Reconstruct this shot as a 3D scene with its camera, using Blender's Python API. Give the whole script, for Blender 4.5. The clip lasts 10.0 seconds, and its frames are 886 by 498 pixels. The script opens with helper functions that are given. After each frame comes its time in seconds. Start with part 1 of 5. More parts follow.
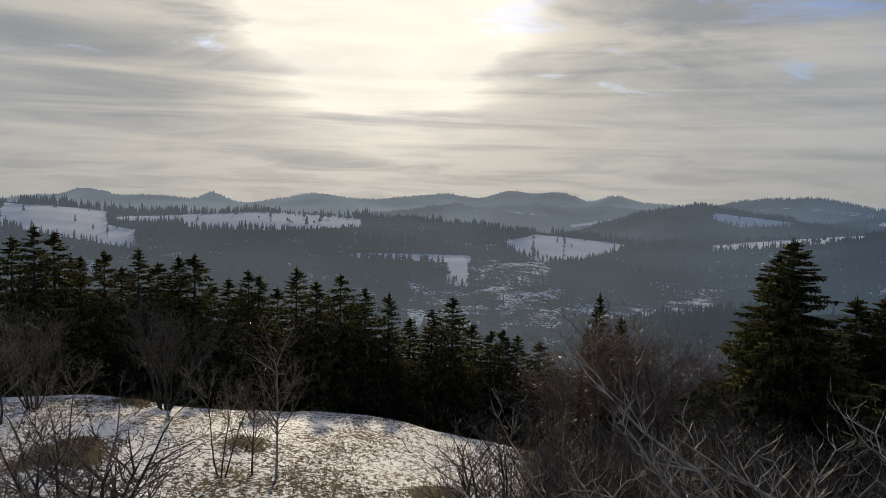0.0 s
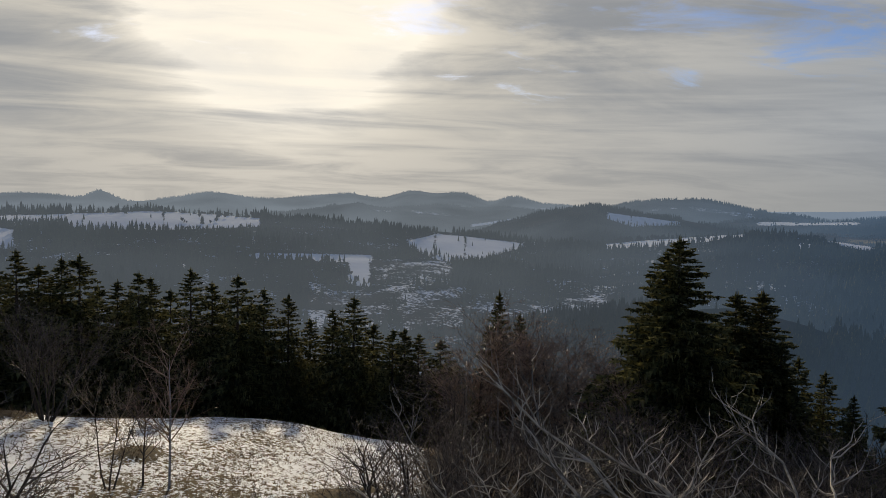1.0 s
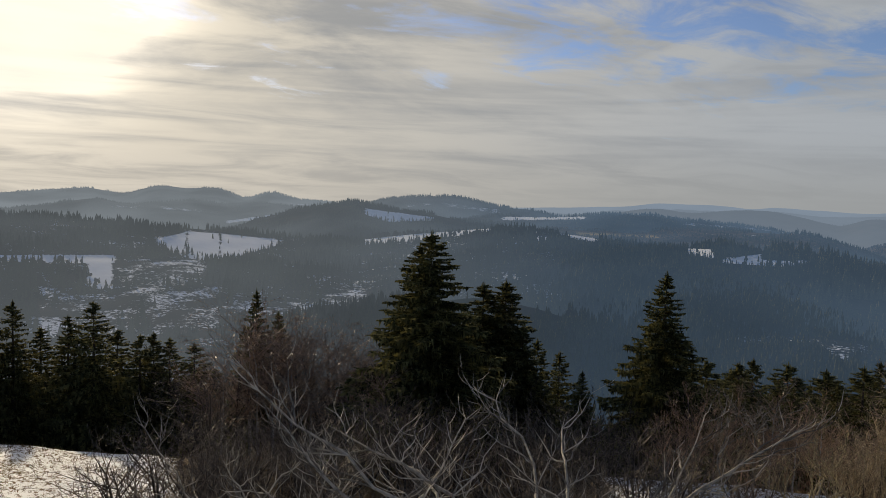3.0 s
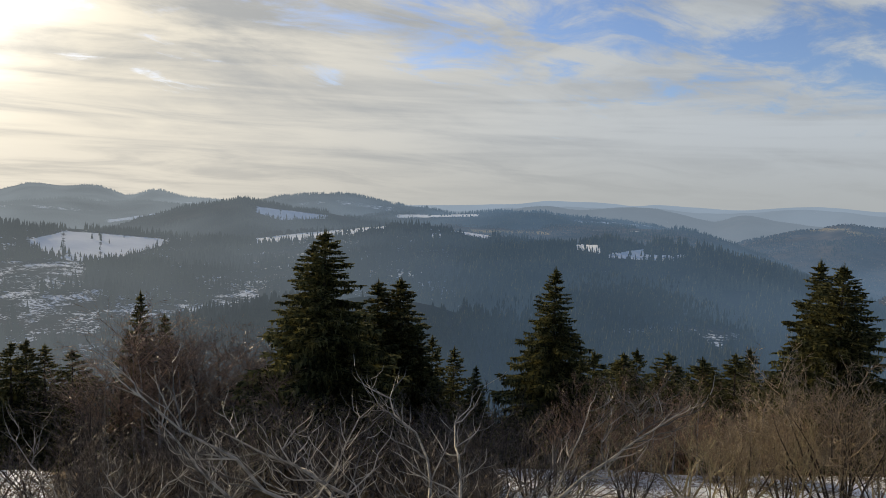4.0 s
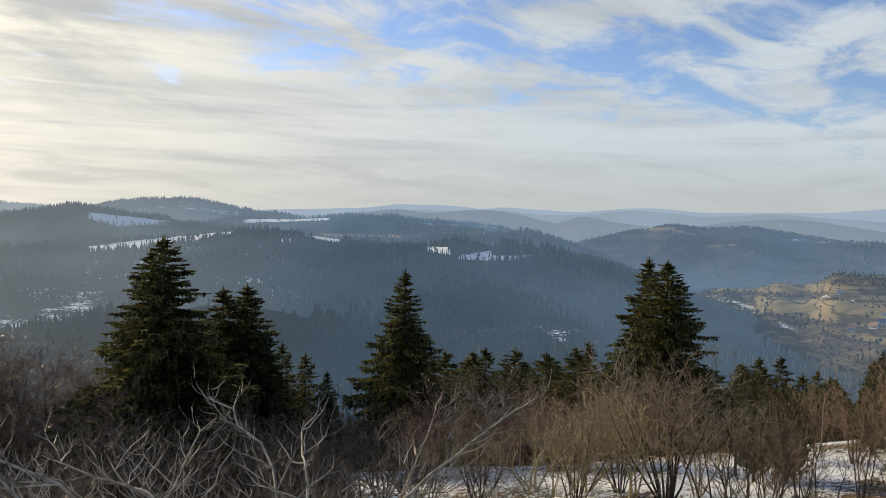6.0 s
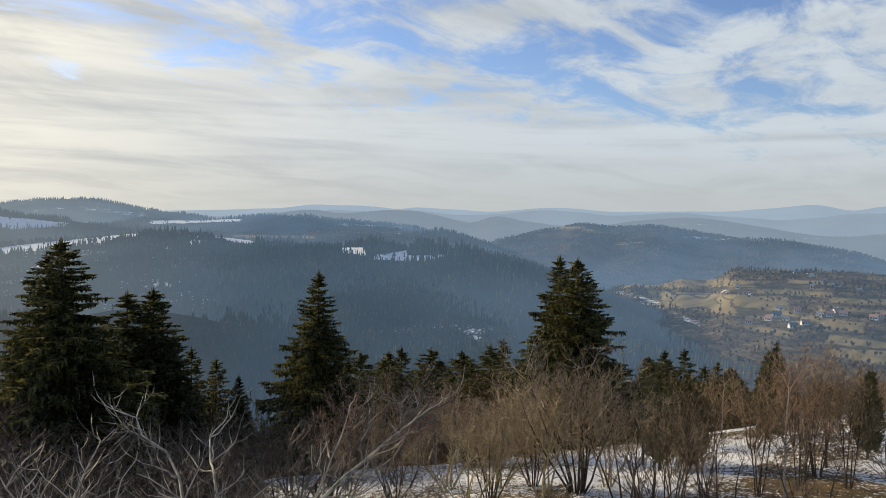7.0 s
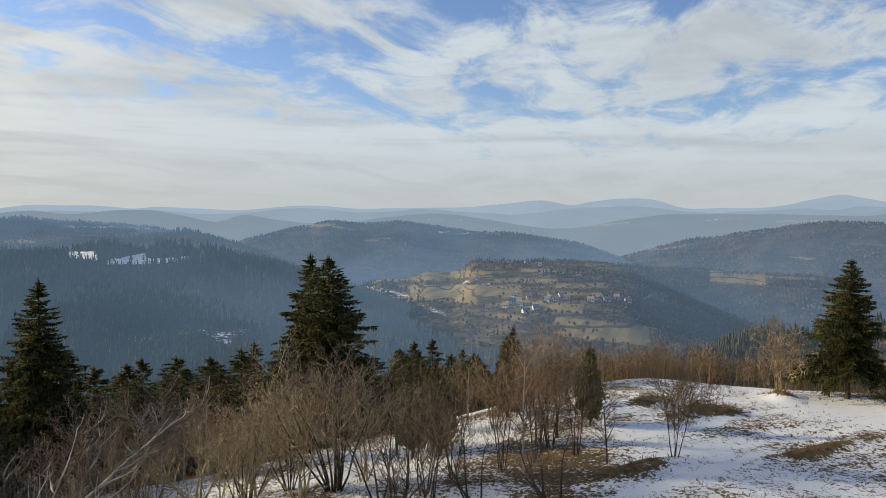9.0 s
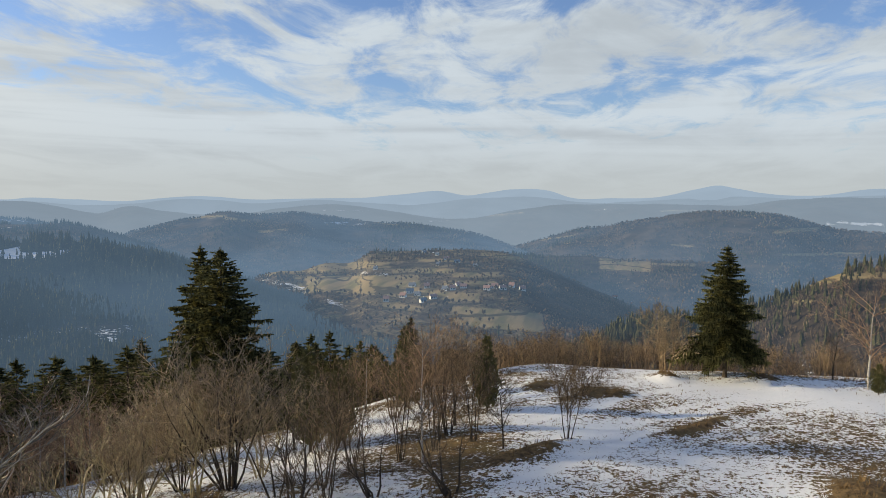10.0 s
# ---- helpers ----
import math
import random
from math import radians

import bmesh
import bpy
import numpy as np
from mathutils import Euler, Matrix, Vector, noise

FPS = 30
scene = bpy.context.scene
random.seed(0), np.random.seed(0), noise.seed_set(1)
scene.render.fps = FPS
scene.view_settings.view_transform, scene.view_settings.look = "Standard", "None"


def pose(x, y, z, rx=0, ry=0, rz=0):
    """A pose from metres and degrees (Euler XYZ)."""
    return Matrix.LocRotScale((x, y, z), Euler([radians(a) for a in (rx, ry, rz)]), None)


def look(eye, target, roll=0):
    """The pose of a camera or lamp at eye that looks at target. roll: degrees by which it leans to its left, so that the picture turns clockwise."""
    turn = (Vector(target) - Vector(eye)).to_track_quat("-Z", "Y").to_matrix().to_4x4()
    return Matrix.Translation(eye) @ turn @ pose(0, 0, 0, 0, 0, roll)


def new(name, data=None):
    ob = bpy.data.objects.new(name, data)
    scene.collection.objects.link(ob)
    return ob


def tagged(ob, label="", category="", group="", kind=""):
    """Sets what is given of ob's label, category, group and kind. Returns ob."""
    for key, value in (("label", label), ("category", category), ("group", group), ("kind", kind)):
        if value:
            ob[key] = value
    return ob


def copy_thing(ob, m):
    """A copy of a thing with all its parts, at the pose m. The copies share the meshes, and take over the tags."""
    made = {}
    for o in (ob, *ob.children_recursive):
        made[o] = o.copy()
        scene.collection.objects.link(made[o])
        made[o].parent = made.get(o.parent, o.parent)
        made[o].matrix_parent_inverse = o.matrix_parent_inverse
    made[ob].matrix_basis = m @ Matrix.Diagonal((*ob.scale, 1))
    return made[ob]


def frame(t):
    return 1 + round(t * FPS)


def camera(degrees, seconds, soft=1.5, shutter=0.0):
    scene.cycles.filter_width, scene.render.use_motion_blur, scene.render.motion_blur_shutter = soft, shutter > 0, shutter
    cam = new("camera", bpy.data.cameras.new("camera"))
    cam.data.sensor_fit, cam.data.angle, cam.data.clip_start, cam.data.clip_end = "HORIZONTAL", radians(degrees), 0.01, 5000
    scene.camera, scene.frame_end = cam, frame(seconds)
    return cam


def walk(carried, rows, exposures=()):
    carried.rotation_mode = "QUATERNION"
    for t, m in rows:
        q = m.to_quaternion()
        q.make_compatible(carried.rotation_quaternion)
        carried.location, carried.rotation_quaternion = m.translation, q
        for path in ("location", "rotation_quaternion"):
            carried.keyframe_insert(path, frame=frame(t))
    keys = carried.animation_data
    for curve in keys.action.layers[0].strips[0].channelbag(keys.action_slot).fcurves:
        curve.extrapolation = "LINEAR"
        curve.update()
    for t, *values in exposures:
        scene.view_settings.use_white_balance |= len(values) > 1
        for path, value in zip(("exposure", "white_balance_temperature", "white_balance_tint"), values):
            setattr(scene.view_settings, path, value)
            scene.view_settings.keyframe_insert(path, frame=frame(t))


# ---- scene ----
EYE = Vector((0.0, 0.0, 16.0))
cam = camera(61.03, 10.0, soft=0.5)
# seconds, place (x, y, z from EYE), yaw, pitch, roll in degrees
PATH = [
    (0.0, 0.000, 0.000, -0.000, -1.233, -3.906, 1.270),
    (0.5, 0.059, 0.039, -0.004, -4.739, -3.817, 1.331),
    (1.0, 0.088, 0.022, 0.001, -8.713, -3.768, 1.473),
    (1.5, 0.109, 0.023, 0.002, -13.112, -3.671, 1.618),
    (2.0, 0.123, -0.019, 0.006, -17.616, -3.501, 1.654),
    (2.5, 0.145, -0.055, 0.012, -22.424, -3.480, 1.630),
    (3.0, 0.211, -0.055, 0.013, -26.937, -3.585, 1.618),
    (4.5, 0.286, -0.218, 0.024, -38.359, -3.422, 1.392),
    (5.0, 0.339, -0.263, 0.010, -41.307, -3.292, 1.217),
    (6.5, 0.483, -0.322, -0.004, -49.023, -2.929, 1.009),
    (7.0, 0.557, -0.329, -0.023, -52.650, -2.903, 0.852),
    (7.5, 0.659, -0.309, -0.028, -57.106, -2.825, 0.751),
    (8.0, 0.805, -0.188, -0.018, -62.155, -2.697, 0.458),
    (8.5, 0.914, -0.181, -0.031, -67.074, -2.757, 0.211),
    (9.0, 0.964, -0.197, -0.032, -71.493, -2.928, 0.106),
    (9.5, 1.050, -0.197, -0.056, -75.423, -3.129, -0.005),
    (10.0, 1.133, -0.184, -0.074, -79.320, -3.641, 0.022)]


def eye_pose(x, y, z, yaw, pitch, roll):
    a, p = radians(yaw), radians(pitch)
    ahead = Vector((-math.sin(a) * math.cos(p), math.cos(a) * math.cos(p), math.sin(p)))
    here = EYE + Vector((x, y, z))
    return look(here, here + ahead, roll)


EXPOSURES = [(0.0, -0.69, 6500, 10), (1.5, -0.77, 6500, 10), (2.5, -0.70, 6730, 10), (3.0, -0.55, 6850, 10), (4.5, -0.02, 6800, 8), (7.0, 0.19, 6800, 7.5), (10.0, 0.20, 6800, 6.5)]
walk(cam, [(row[0], eye_pose(*row[1:])) for row in PATH], EXPOSURES)

# ---- light ----
SUN_BEARING, SUN_HEIGHT = -3.5, 16.2        # degrees to the right of +y, degrees up
sa, se = radians(SUN_BEARING), radians(SUN_HEIGHT)
SUN_DIR = Vector((math.sin(sa) * math.cos(se), math.cos(sa) * math.cos(se), math.sin(se)))
sun = new("sun", bpy.data.lights.new("sun", "SUN"))
sun.data.energy, sun.data.angle, sun.data.color = 4.6, radians(2.0), (1.0, 0.84, 0.58)
sun.matrix_world = Matrix.Translation((0, 0, 200)) @ SUN_DIR.to_track_quat("Z", "Y").to_matrix().to_4x4()


class Nodes:
    """Short ways to add and join shader nodes."""

    def __init__(self, tree):
        self.tree = tree
        tree.nodes.clear()

    def add(self, kind, **settings):
        n = self.tree.nodes.new(kind)
        for key, value in settings.items():
            if key == "operation":
                n.operation = value
            elif key == "data_type":
                n.data_type = value
            elif key == "blend_type":
                n.blend_type = value
            elif key == "sky_type":
                n.sky_type = value
        return n

    def put(self, socket, value):
        if isinstance(value, bpy.types.NodeSocket):
            self.tree.links.new(value, socket)
        elif isinstance(value, (tuple, list)) and len(value) == 3 and socket.type == "RGBA":
            socket.default_value = (*value, 1.0)
        else:
            socket.default_value = value

    def math(self, op, a, b=0.0, c=0.0):
        n = self.add("ShaderNodeMath", operation=op)
        for s, v in zip(n.inputs, (a, b, c)):
            self.put(s, v)
        return n.outputs[0]

    def vec(self, op, a, b=(0, 0, 0)):
        n = self.add("ShaderNodeVectorMath", operation=op)
        self.put(n.inputs[0], a)
        self.put(n.inputs[1], b)
        return n.outputs["Value"] if op in ("DOT_PRODUCT", "LENGTH") else n.outputs[0]

    def mix(self, f, a, b, blend="MIX"):
        n = self.add("ShaderNodeMix", data_type="RGBA", blend_type=blend)
        self.put(n.inputs[0], f)
        self.put(n.inputs[6], a)
        self.put(n.inputs[7], b)
        return n.outputs[2]

    def step(self, x, lo, hi, a=0.0, b=1.0):
        n = self.add("ShaderNodeMapRange")
        n.interpolation_type = "SMOOTHSTEP"
        for s, v in zip(n.inputs, (x, lo, hi, a, b)):
            self.put(s, v)
        return n.outputs[0]

    def noise(self, vector, scale, detail=4.0, rough=0.55, distort=0.0):
        n = self.add("ShaderNodeTexNoise")
        self.put(n.inputs["Vector"], vector)
        for key, v in (("Scale", scale), ("Detail", detail), ("Roughness", rough), ("Distortion", distort)):
            n.inputs[key].default_value = v
        return n.outputs["Fac"]


def make_sky():
    world = bpy.data.worlds.new("winter_sky")
    scene.world = world
    world.use_nodes = True
    n = Nodes(world.node_tree)
    way = n.add("ShaderNodeTexCoord").outputs["Generated"]
    split = n.add("ShaderNodeSeparateXYZ")
    n.put(split.inputs[0], way)
    up = n.math("MAXIMUM", split.outputs[2], 0.0)
    # a flat cloud deck seen in perspective, combed along one wind
    far = n.math("DIVIDE", 1.0, n.math("ADD", up, 0.12))
    flat = n.add("ShaderNodeCombineXYZ")
    n.put(flat.inputs[0], n.math("MULTIPLY", split.outputs[0], far))
    n.put(flat.inputs[1], n.math("MULTIPLY", split.outputs[1], far))
    turn = n.add("ShaderNodeMapping")
    n.put(turn.inputs["Vector"], flat.outputs[0])
    turn.inputs["Rotation"].default_value = (0, 0, radians(-8))
    turn.inputs["Scale"].default_value = (0.78, 1.15, 1.0)
    deck = turn.outputs[0]
    # low wave clouds lying in level bars over the horizon
    level = n.add("ShaderNodeMapping")
    n.put(level.inputs["Vector"], way)
    level.inputs["Scale"].default_value = (1.5, 1.5, 30.0)
    bars = n.noise(level.outputs[0], 1.0, 6.0, 0.52, 0.9)
    low_band = n.math("MULTIPLY", n.step(up, 0.03, 0.07), n.step(up, 0.13, 0.24, 1.0, 0.0))
    nishita = n.add("ShaderNodeTexSky", sky_type="NISHITA")
    nishita.sun_disc = False
    nishita.sun_elevation, nishita.sun_rotation = se, sa
    nishita.altitude, nishita.air_density, nishita.dust_density = 800, 1.0, 1.2
    blue = n.mix(1.0, nishita.outputs[0], (0.088, 0.102, 0.142), "MULTIPLY")
    toward = n.math("MAXIMUM", n.vec("DOT_PRODUCT", way, tuple(SUN_DIR)), 0.0)
    # cover: thick toward the sun and the horizon, torn into wisps away from it
    big = n.noise(deck, 0.62, 3.0, 0.5, 0.4)
    fine = n.noise(deck, 2.4, 12.0, 0.64, 0.5)
    cover = n.math("ADD", n.math("MULTIPLY", big, 0.42), n.math("MULTIPLY", fine, 0.76))
    cover = n.math("ADD", cover, n.math("MULTIPLY", n.math("POWER", toward, 4.0), 0.15))
    cover = n.math("ADD", cover, n.step(up, 0.02, 0.17, 0.22, 0.0))
    cover = n.math("SUBTRACT", cover, n.step(up, 0.20, 0.32, 0.0, 0.06))
    cover = n.math("SUBTRACT", cover, n.step(toward, 0.1, 0.6, 0.045, 0.0))
    mask = n.step(cover, 0.47, 0.65)
    # light and dark of the cloud
    puffs = n.noise(deck, 1.15, 10.0, 0.60, 0.6)
    shade = n.mix(n.math("MULTIPLY", low_band, 0.6), puffs, bars)
    thick = n.step(shade, 0.40, 0.68)
    bright = n.mix(n.math("POWER", toward, 4.0), (0.53, 0.595, 0.68), (0.76, 0.705, 0.60))
    dull = n.mix(n.math("POWER", toward, 3.0), (0.405, 0.455, 0.525), (0.40, 0.42, 0.445))
    white = n.mix(thick, bright, dull)
    haze = n.step(up, 0.0, 0.11, 0.9, 0.0)
    white = n.mix(haze, white, n.mix(n.math("POWER", toward, 4.0), (0.44, 0.475, 0.505), (0.66, 0.62, 0.555)))
    glow = n.math("ADD", n.math("MULTIPLY", n.math("POWER", toward, 8.0), 0.44), n.math("MULTIPLY", n.math("POWER", toward, 140.0), 9.0))
    glow = n.math("MULTIPLY", glow, n.step(shade, 0.70, 0.36, 0.36, 1.0))
    white = n.mix(1.0, white, n.mix(glow, (0, 0, 0), (1.0, 0.91, 0.76)), "ADD")
    sky = n.mix(mask, blue, white)
    back = n.add("ShaderNodeBackground")
    n.put(back.inputs[0], sky)
    back.inputs[1].default_value = 1.0
    out = n.add("ShaderNodeOutputWorld")
    n.put(out.inputs[0], back.outputs[0])


make_sky()


# ---- materials ----
# tints of the haze that is painted into far materials as emission
HAZE_TINT = {"sun": (0.69, 0.82, 0.94), "mid": (0.46, 0.76, 1.08), "side": (0.34, 0.68, 1.10), "blue": (0.61, 0.79, 0.98)}
def material(name):
    m = bpy.data.materials.new(name)
    m.use_nodes = True
    return m, Nodes(m.node_tree)


def finish(n, colour, rough=0.8, bump=None, bump_size=0.02, glow=None, strength=1.0, gloss=0.2):
    b = n.add("ShaderNodeBsdfPrincipled")
    n.put(b.inputs["Base Color"], colour)
    n.put(b.inputs["Roughness"], rough)
    b.inputs["Specular IOR Level"].default_value = gloss
    if bump is not None:
        k = n.add("ShaderNodeBump")
        k.inputs["Strength"].default_value, k.inputs["Distance"].default_value = 0.8, bump_size
        n.put(k.inputs["Height"], bump)
        n.put(b.inputs["Normal"], k.outputs[0])
    if glow is not None:
        n.put(b.inputs["Emission Color"], glow)
        b.inputs["Emission Strength"].default_value = strength
    out = n.add("ShaderNodeOutputMaterial")
    n.put(out.inputs[0], b.outputs[0])


def place_of(n):
    return n.add("ShaderNodeNewGeometry").outputs["Position"]


def chance(n):
    return n.add("ShaderNodeObjectInfo").outputs["Random"]


def island(n):
    return n.add("ShaderNodeNewGeometry").outputs["Random Per Island"]


def needles_material():
    m, n = material("spruce_needles")
    p = place_of(n)
    f = n.math("ADD", n.math("MULTIPLY", n.noise(p, 1.3, 3.0), 0.6), n.math("MULTIPLY", island(n), 0.4))
    c = n.mix(n.step(f, 0.3, 0.75), (0.026, 0.032, 0.015), (0.215, 0.205, 0.085))
    c = n.mix(n.math("MULTIPLY", chance(n), 0.35), c, (0.07, 0.062, 0.028))
    b = n.add("ShaderNodeBsdfPrincipled")
    n.put(b.inputs["Base Color"], c)
    b.inputs["Roughness"].default_value, b.inputs["Specular IOR Level"].default_value = 0.85, 0.05
    through_light = n.add("ShaderNodeBsdfTranslucent")
    n.put(through_light.inputs[0], n.mix(1.0, c, (1.2, 1.1, 0.9), "MULTIPLY"))
    both = n.add("ShaderNodeMixShader")
    both.inputs[0].default_value = 0.2
    n.put(both.inputs[1], b.outputs[0])
    n.put(both.inputs[2], through_light.outputs[0])
    n.put(n.add("ShaderNodeOutputMaterial").inputs[0], both.outputs[0])
    return m


def bark_material(name, dark, pale, scale=9.0, rough=0.85, gloss=0.2):
    m, n = material(name)
    p = place_of(n)
    f = n.math("ADD", n.math("MULTIPLY", n.noise(p, scale, 5.0, 0.65), 0.7), n.math("MULTIPLY", island(n), 0.3))
    c = n.mix(n.step(f, 0.36, 0.66), dark, pale)
    c = n.mix(n.math("MULTIPLY", chance(n), 0.25), c, tuple(0.6 * v for v in pale))
    finish(n, c, rough, n.noise(p, scale * 5, 3.0), 0.01, None, 1.0, gloss)
    return m


def birch_material():
    m, n = material("birch_bark")
    p = place_of(n)
    bands = n.add("ShaderNodeMapping")
    n.put(bands.inputs["Vector"], p)
    bands.inputs["Scale"].default_value = (1, 1, 5)
    f = n.noise(bands.outputs[0], 3.0, 4.0, 0.6)
    c = n.mix(n.step(f, 0.55, 0.66), (0.36, 0.335, 0.31), (0.05, 0.042, 0.036))
    finish(n, c, 0.7, f, 0.01)
    return m


def snow_ground_material():
    """Thin, wind-worn snow over bleached winter turf; the attribute bare tells where the turf lies open."""
    m, n = material("snow_and_turf")
    p = place_of(n)
    at = n.add("ShaderNodeAttribute")
    at.attribute_name = "bare"
    drift = n.add("ShaderNodeMapping")
    n.put(drift.inputs["Vector"], p)
    drift.inputs["Rotation"].default_value = (0, 0, radians(8))
    drift.inputs["Scale"].default_value = (1.0, 0.62, 1.0)
    f = n.math("ADD", n.math("MULTIPLY", n.noise(p, 0.25, 3.0, 0.5), 0.16), n.math("MULTIPLY", n.noise(drift.outputs[0], 2.6, 6.0, 0.7), 0.55))
    f = n.math("ADD", f, n.math("MULTIPLY", n.noise(p, 5.5, 4.0, 0.7), 0.60))
    f = n.math("ADD", f, n.math("MULTIPLY", at.outputs["Fac"], 0.55))
    turf = n.mix(n.step(n.noise(p, 2.5, 5.0, 0.7), 0.3, 0.7), (0.05, 0.034, 0.018), (0.21, 0.14, 0.068))
    turf = n.mix(n.step(n.noise(p, 0.5, 2.0), 0.45, 0.7), turf, (0.13, 0.095, 0.045))
    snow = n.mix(n.noise(p, 0.8, 3.0), (0.78, 0.80, 0.83), (0.90, 0.90, 0.91))
    cover = n.step(f, 0.680, 0.715)
    c = n.mix(cover, snow, turf)
    bump = n.math("ADD", n.noise(p, 3.0, 6.0, 0.7), n.math("MULTIPLY", cover, 0.4))
    finish(n, c, n.mix(cover, (0.55, 0.55, 0.55), (0.9, 0.9, 0.9)), bump, 0.12)
    return m


def matt(n, colour):
    b = n.add("ShaderNodeBsdfDiffuse")
    n.put(b.inputs[0], colour)
    return b.outputs[0]


def painted_haze(n, shader, air, amount, far, low, high):
    """Paints haze into a far hill's shader as emission: thicker with distance and down in the valleys, bluer away from
    the sun.
    """
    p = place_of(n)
    even = air == HAZE_TINT["blue"]
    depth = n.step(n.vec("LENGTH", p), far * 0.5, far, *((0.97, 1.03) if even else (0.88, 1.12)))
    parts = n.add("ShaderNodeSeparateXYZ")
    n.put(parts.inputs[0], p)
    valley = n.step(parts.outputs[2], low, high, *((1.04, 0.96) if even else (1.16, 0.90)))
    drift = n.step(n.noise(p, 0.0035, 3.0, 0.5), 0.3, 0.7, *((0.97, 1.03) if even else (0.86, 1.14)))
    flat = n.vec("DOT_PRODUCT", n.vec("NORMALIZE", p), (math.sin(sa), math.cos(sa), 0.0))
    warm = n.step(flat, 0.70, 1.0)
    cool = (0.25, 0.395, 0.60) if air != HAZE_TINT["blue"] else (0.34, 0.435, 0.565)
    colour = n.mix(warm, cool, (0.475, 0.55, 0.625) if air != HAZE_TINT["blue"] else (0.385, 0.455, 0.535))
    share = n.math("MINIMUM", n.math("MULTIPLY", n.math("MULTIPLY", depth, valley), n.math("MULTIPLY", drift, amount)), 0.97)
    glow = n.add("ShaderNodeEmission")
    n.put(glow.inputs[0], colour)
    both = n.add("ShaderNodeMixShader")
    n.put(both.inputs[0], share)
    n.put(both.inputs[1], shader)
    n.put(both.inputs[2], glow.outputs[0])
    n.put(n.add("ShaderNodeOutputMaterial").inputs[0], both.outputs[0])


def hill_material(name, air, amount, brown, far, low, high):
    """Far hillside: wood floor, meadow and snow by the cover attribute; haze is painted over them as emission."""
    m, n = material(name)
    p = place_of(n)
    at = n.add("ShaderNodeAttribute")
    at.attribute_name = "cover"
    split = n.add("ShaderNodeSeparateColor")
    n.put(split.inputs[0], at.outputs["Color"])
    rough = n.math("MULTIPLY", n.math("SUBTRACT", n.noise(p, 0.03, 6.0, 0.7), 0.5), 1.9)
    rough = n.math("ADD", rough, n.math("MULTIPLY", n.math("SUBTRACT", n.noise(p, 0.30, 4.0, 0.7), 0.5), 1.5))
    wood = n.mix(n.step(n.noise(p, 0.02, 5.0, 0.6), 0.35, 0.65), *(((0.040, 0.032, 0.025), (0.095, 0.072, 0.053)) if brown else ((0.012, 0.016, 0.011), (0.036, 0.030, 0.022))))
    strips = n.add("ShaderNodeMapping")
    n.put(strips.inputs["Vector"], p)
    strips.inputs["Rotation"].default_value = (0, 0, radians(-75))
    strips.inputs["Scale"].default_value = (0.004, 0.07, 0.15)
    field = n.mix(n.step(n.noise(strips.outputs[0], 1.0, 3.0, 0.6), 0.4, 0.62), (0.31, 0.235, 0.125), (0.17, 0.155, 0.078))
    field = n.mix(n.step(n.noise(p, 0.012, 4.0), 0.4, 0.65), field, (0.23, 0.18, 0.098))
    deep = n.add("ShaderNodeSeparateXYZ")
    n.put(deep.inputs[0], p)
    bank = n.math("FRACT", n.math("ADD", n.math("MULTIPLY", deep.outputs[2], 0.16), n.math("MULTIPLY", n.noise(p, 0.009, 3.0), 2.2)))
    field = n.mix(n.step(bank, 0.22, 0.12), field, (0.10, 0.082, 0.048))
    c = n.mix(n.step(n.math("ADD", split.outputs[1], n.math("MULTIPLY", rough, 0.7)), 0.3, 0.75), wood, field)
    snow = n.mix(n.noise(p, 0.05, 5.0, 0.7), (0.62, 0.64, 0.68), (0.84, 0.85, 0.87))
    c = n.mix(n.step(n.math("ADD", split.outputs[0], n.math("MULTIPLY", rough, 0.9)), 0.42, 0.58), c, snow)
    painted_haze(n, matt(n, c), air, amount, far, low, high)
    return m


def far_tree_material(name, green, air, amount, far, low, high, brown=False):
    m, n = material(name)
    f = n.math("ADD", n.math("MULTIPLY", island(n), 0.2), n.math("MULTIPLY", n.step(n.noise(place_of(n), 0.013, 5.0, 0.65), 0.3, 0.7), 0.6))
    if green:
        c = n.mix(f, (0.013, 0.018, 0.011), (0.112, 0.104, 0.052))
    else:
        c = n.mix(f, (0.07, 0.054, 0.040), (0.24, 0.175, 0.118)) if brown else n.mix(f, (0.03, 0.025, 0.019), (0.085, 0.066, 0.048))
    # the far trees get the same haze painted on as emission
    painted_haze(n, matt(n, c), air, amount, far, low, high)
    return m


def plain_material(name, a, b, scale=2.0, rough=0.8, air=None, strength=1.0):
    m, n = material(name)
    p = place_of(n)
    finish(n, n.mix(n.noise(p, scale, 4.0, 0.6), a, b), rough, None, 0.02, air, strength)
    return m


NEEDLES = needles_material()
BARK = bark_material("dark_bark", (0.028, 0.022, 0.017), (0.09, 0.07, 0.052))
# brown twigs hold the backlit shrubs' shade, tan ones the sunlit slope's light
TWIG_BROWN = bark_material("brown_twigs", (0.045, 0.036, 0.027), (0.21, 0.16, 0.115), 3.0, 0.6, 0.2)
TWIG_TAN = bark_material("tan_twigs", (0.12, 0.085, 0.05), (0.46, 0.34, 0.195), 3.0, 0.5, 0.4)
TWIG_RED = bark_material("reddish_birch_twigs", (0.10, 0.062, 0.038), (0.42, 0.265, 0.155), 3.0, 0.5, 0.4)
TWIG_LARCH = bark_material("larch_twigs", (0.08, 0.054, 0.04), (0.35, 0.24, 0.17), 3.0, 0.6, 0.2)
TWIG_GREY = bark_material("grey_ash_bark", (0.085, 0.073, 0.056), (0.47, 0.405, 0.31), 3.0, 0.65, 0.3)
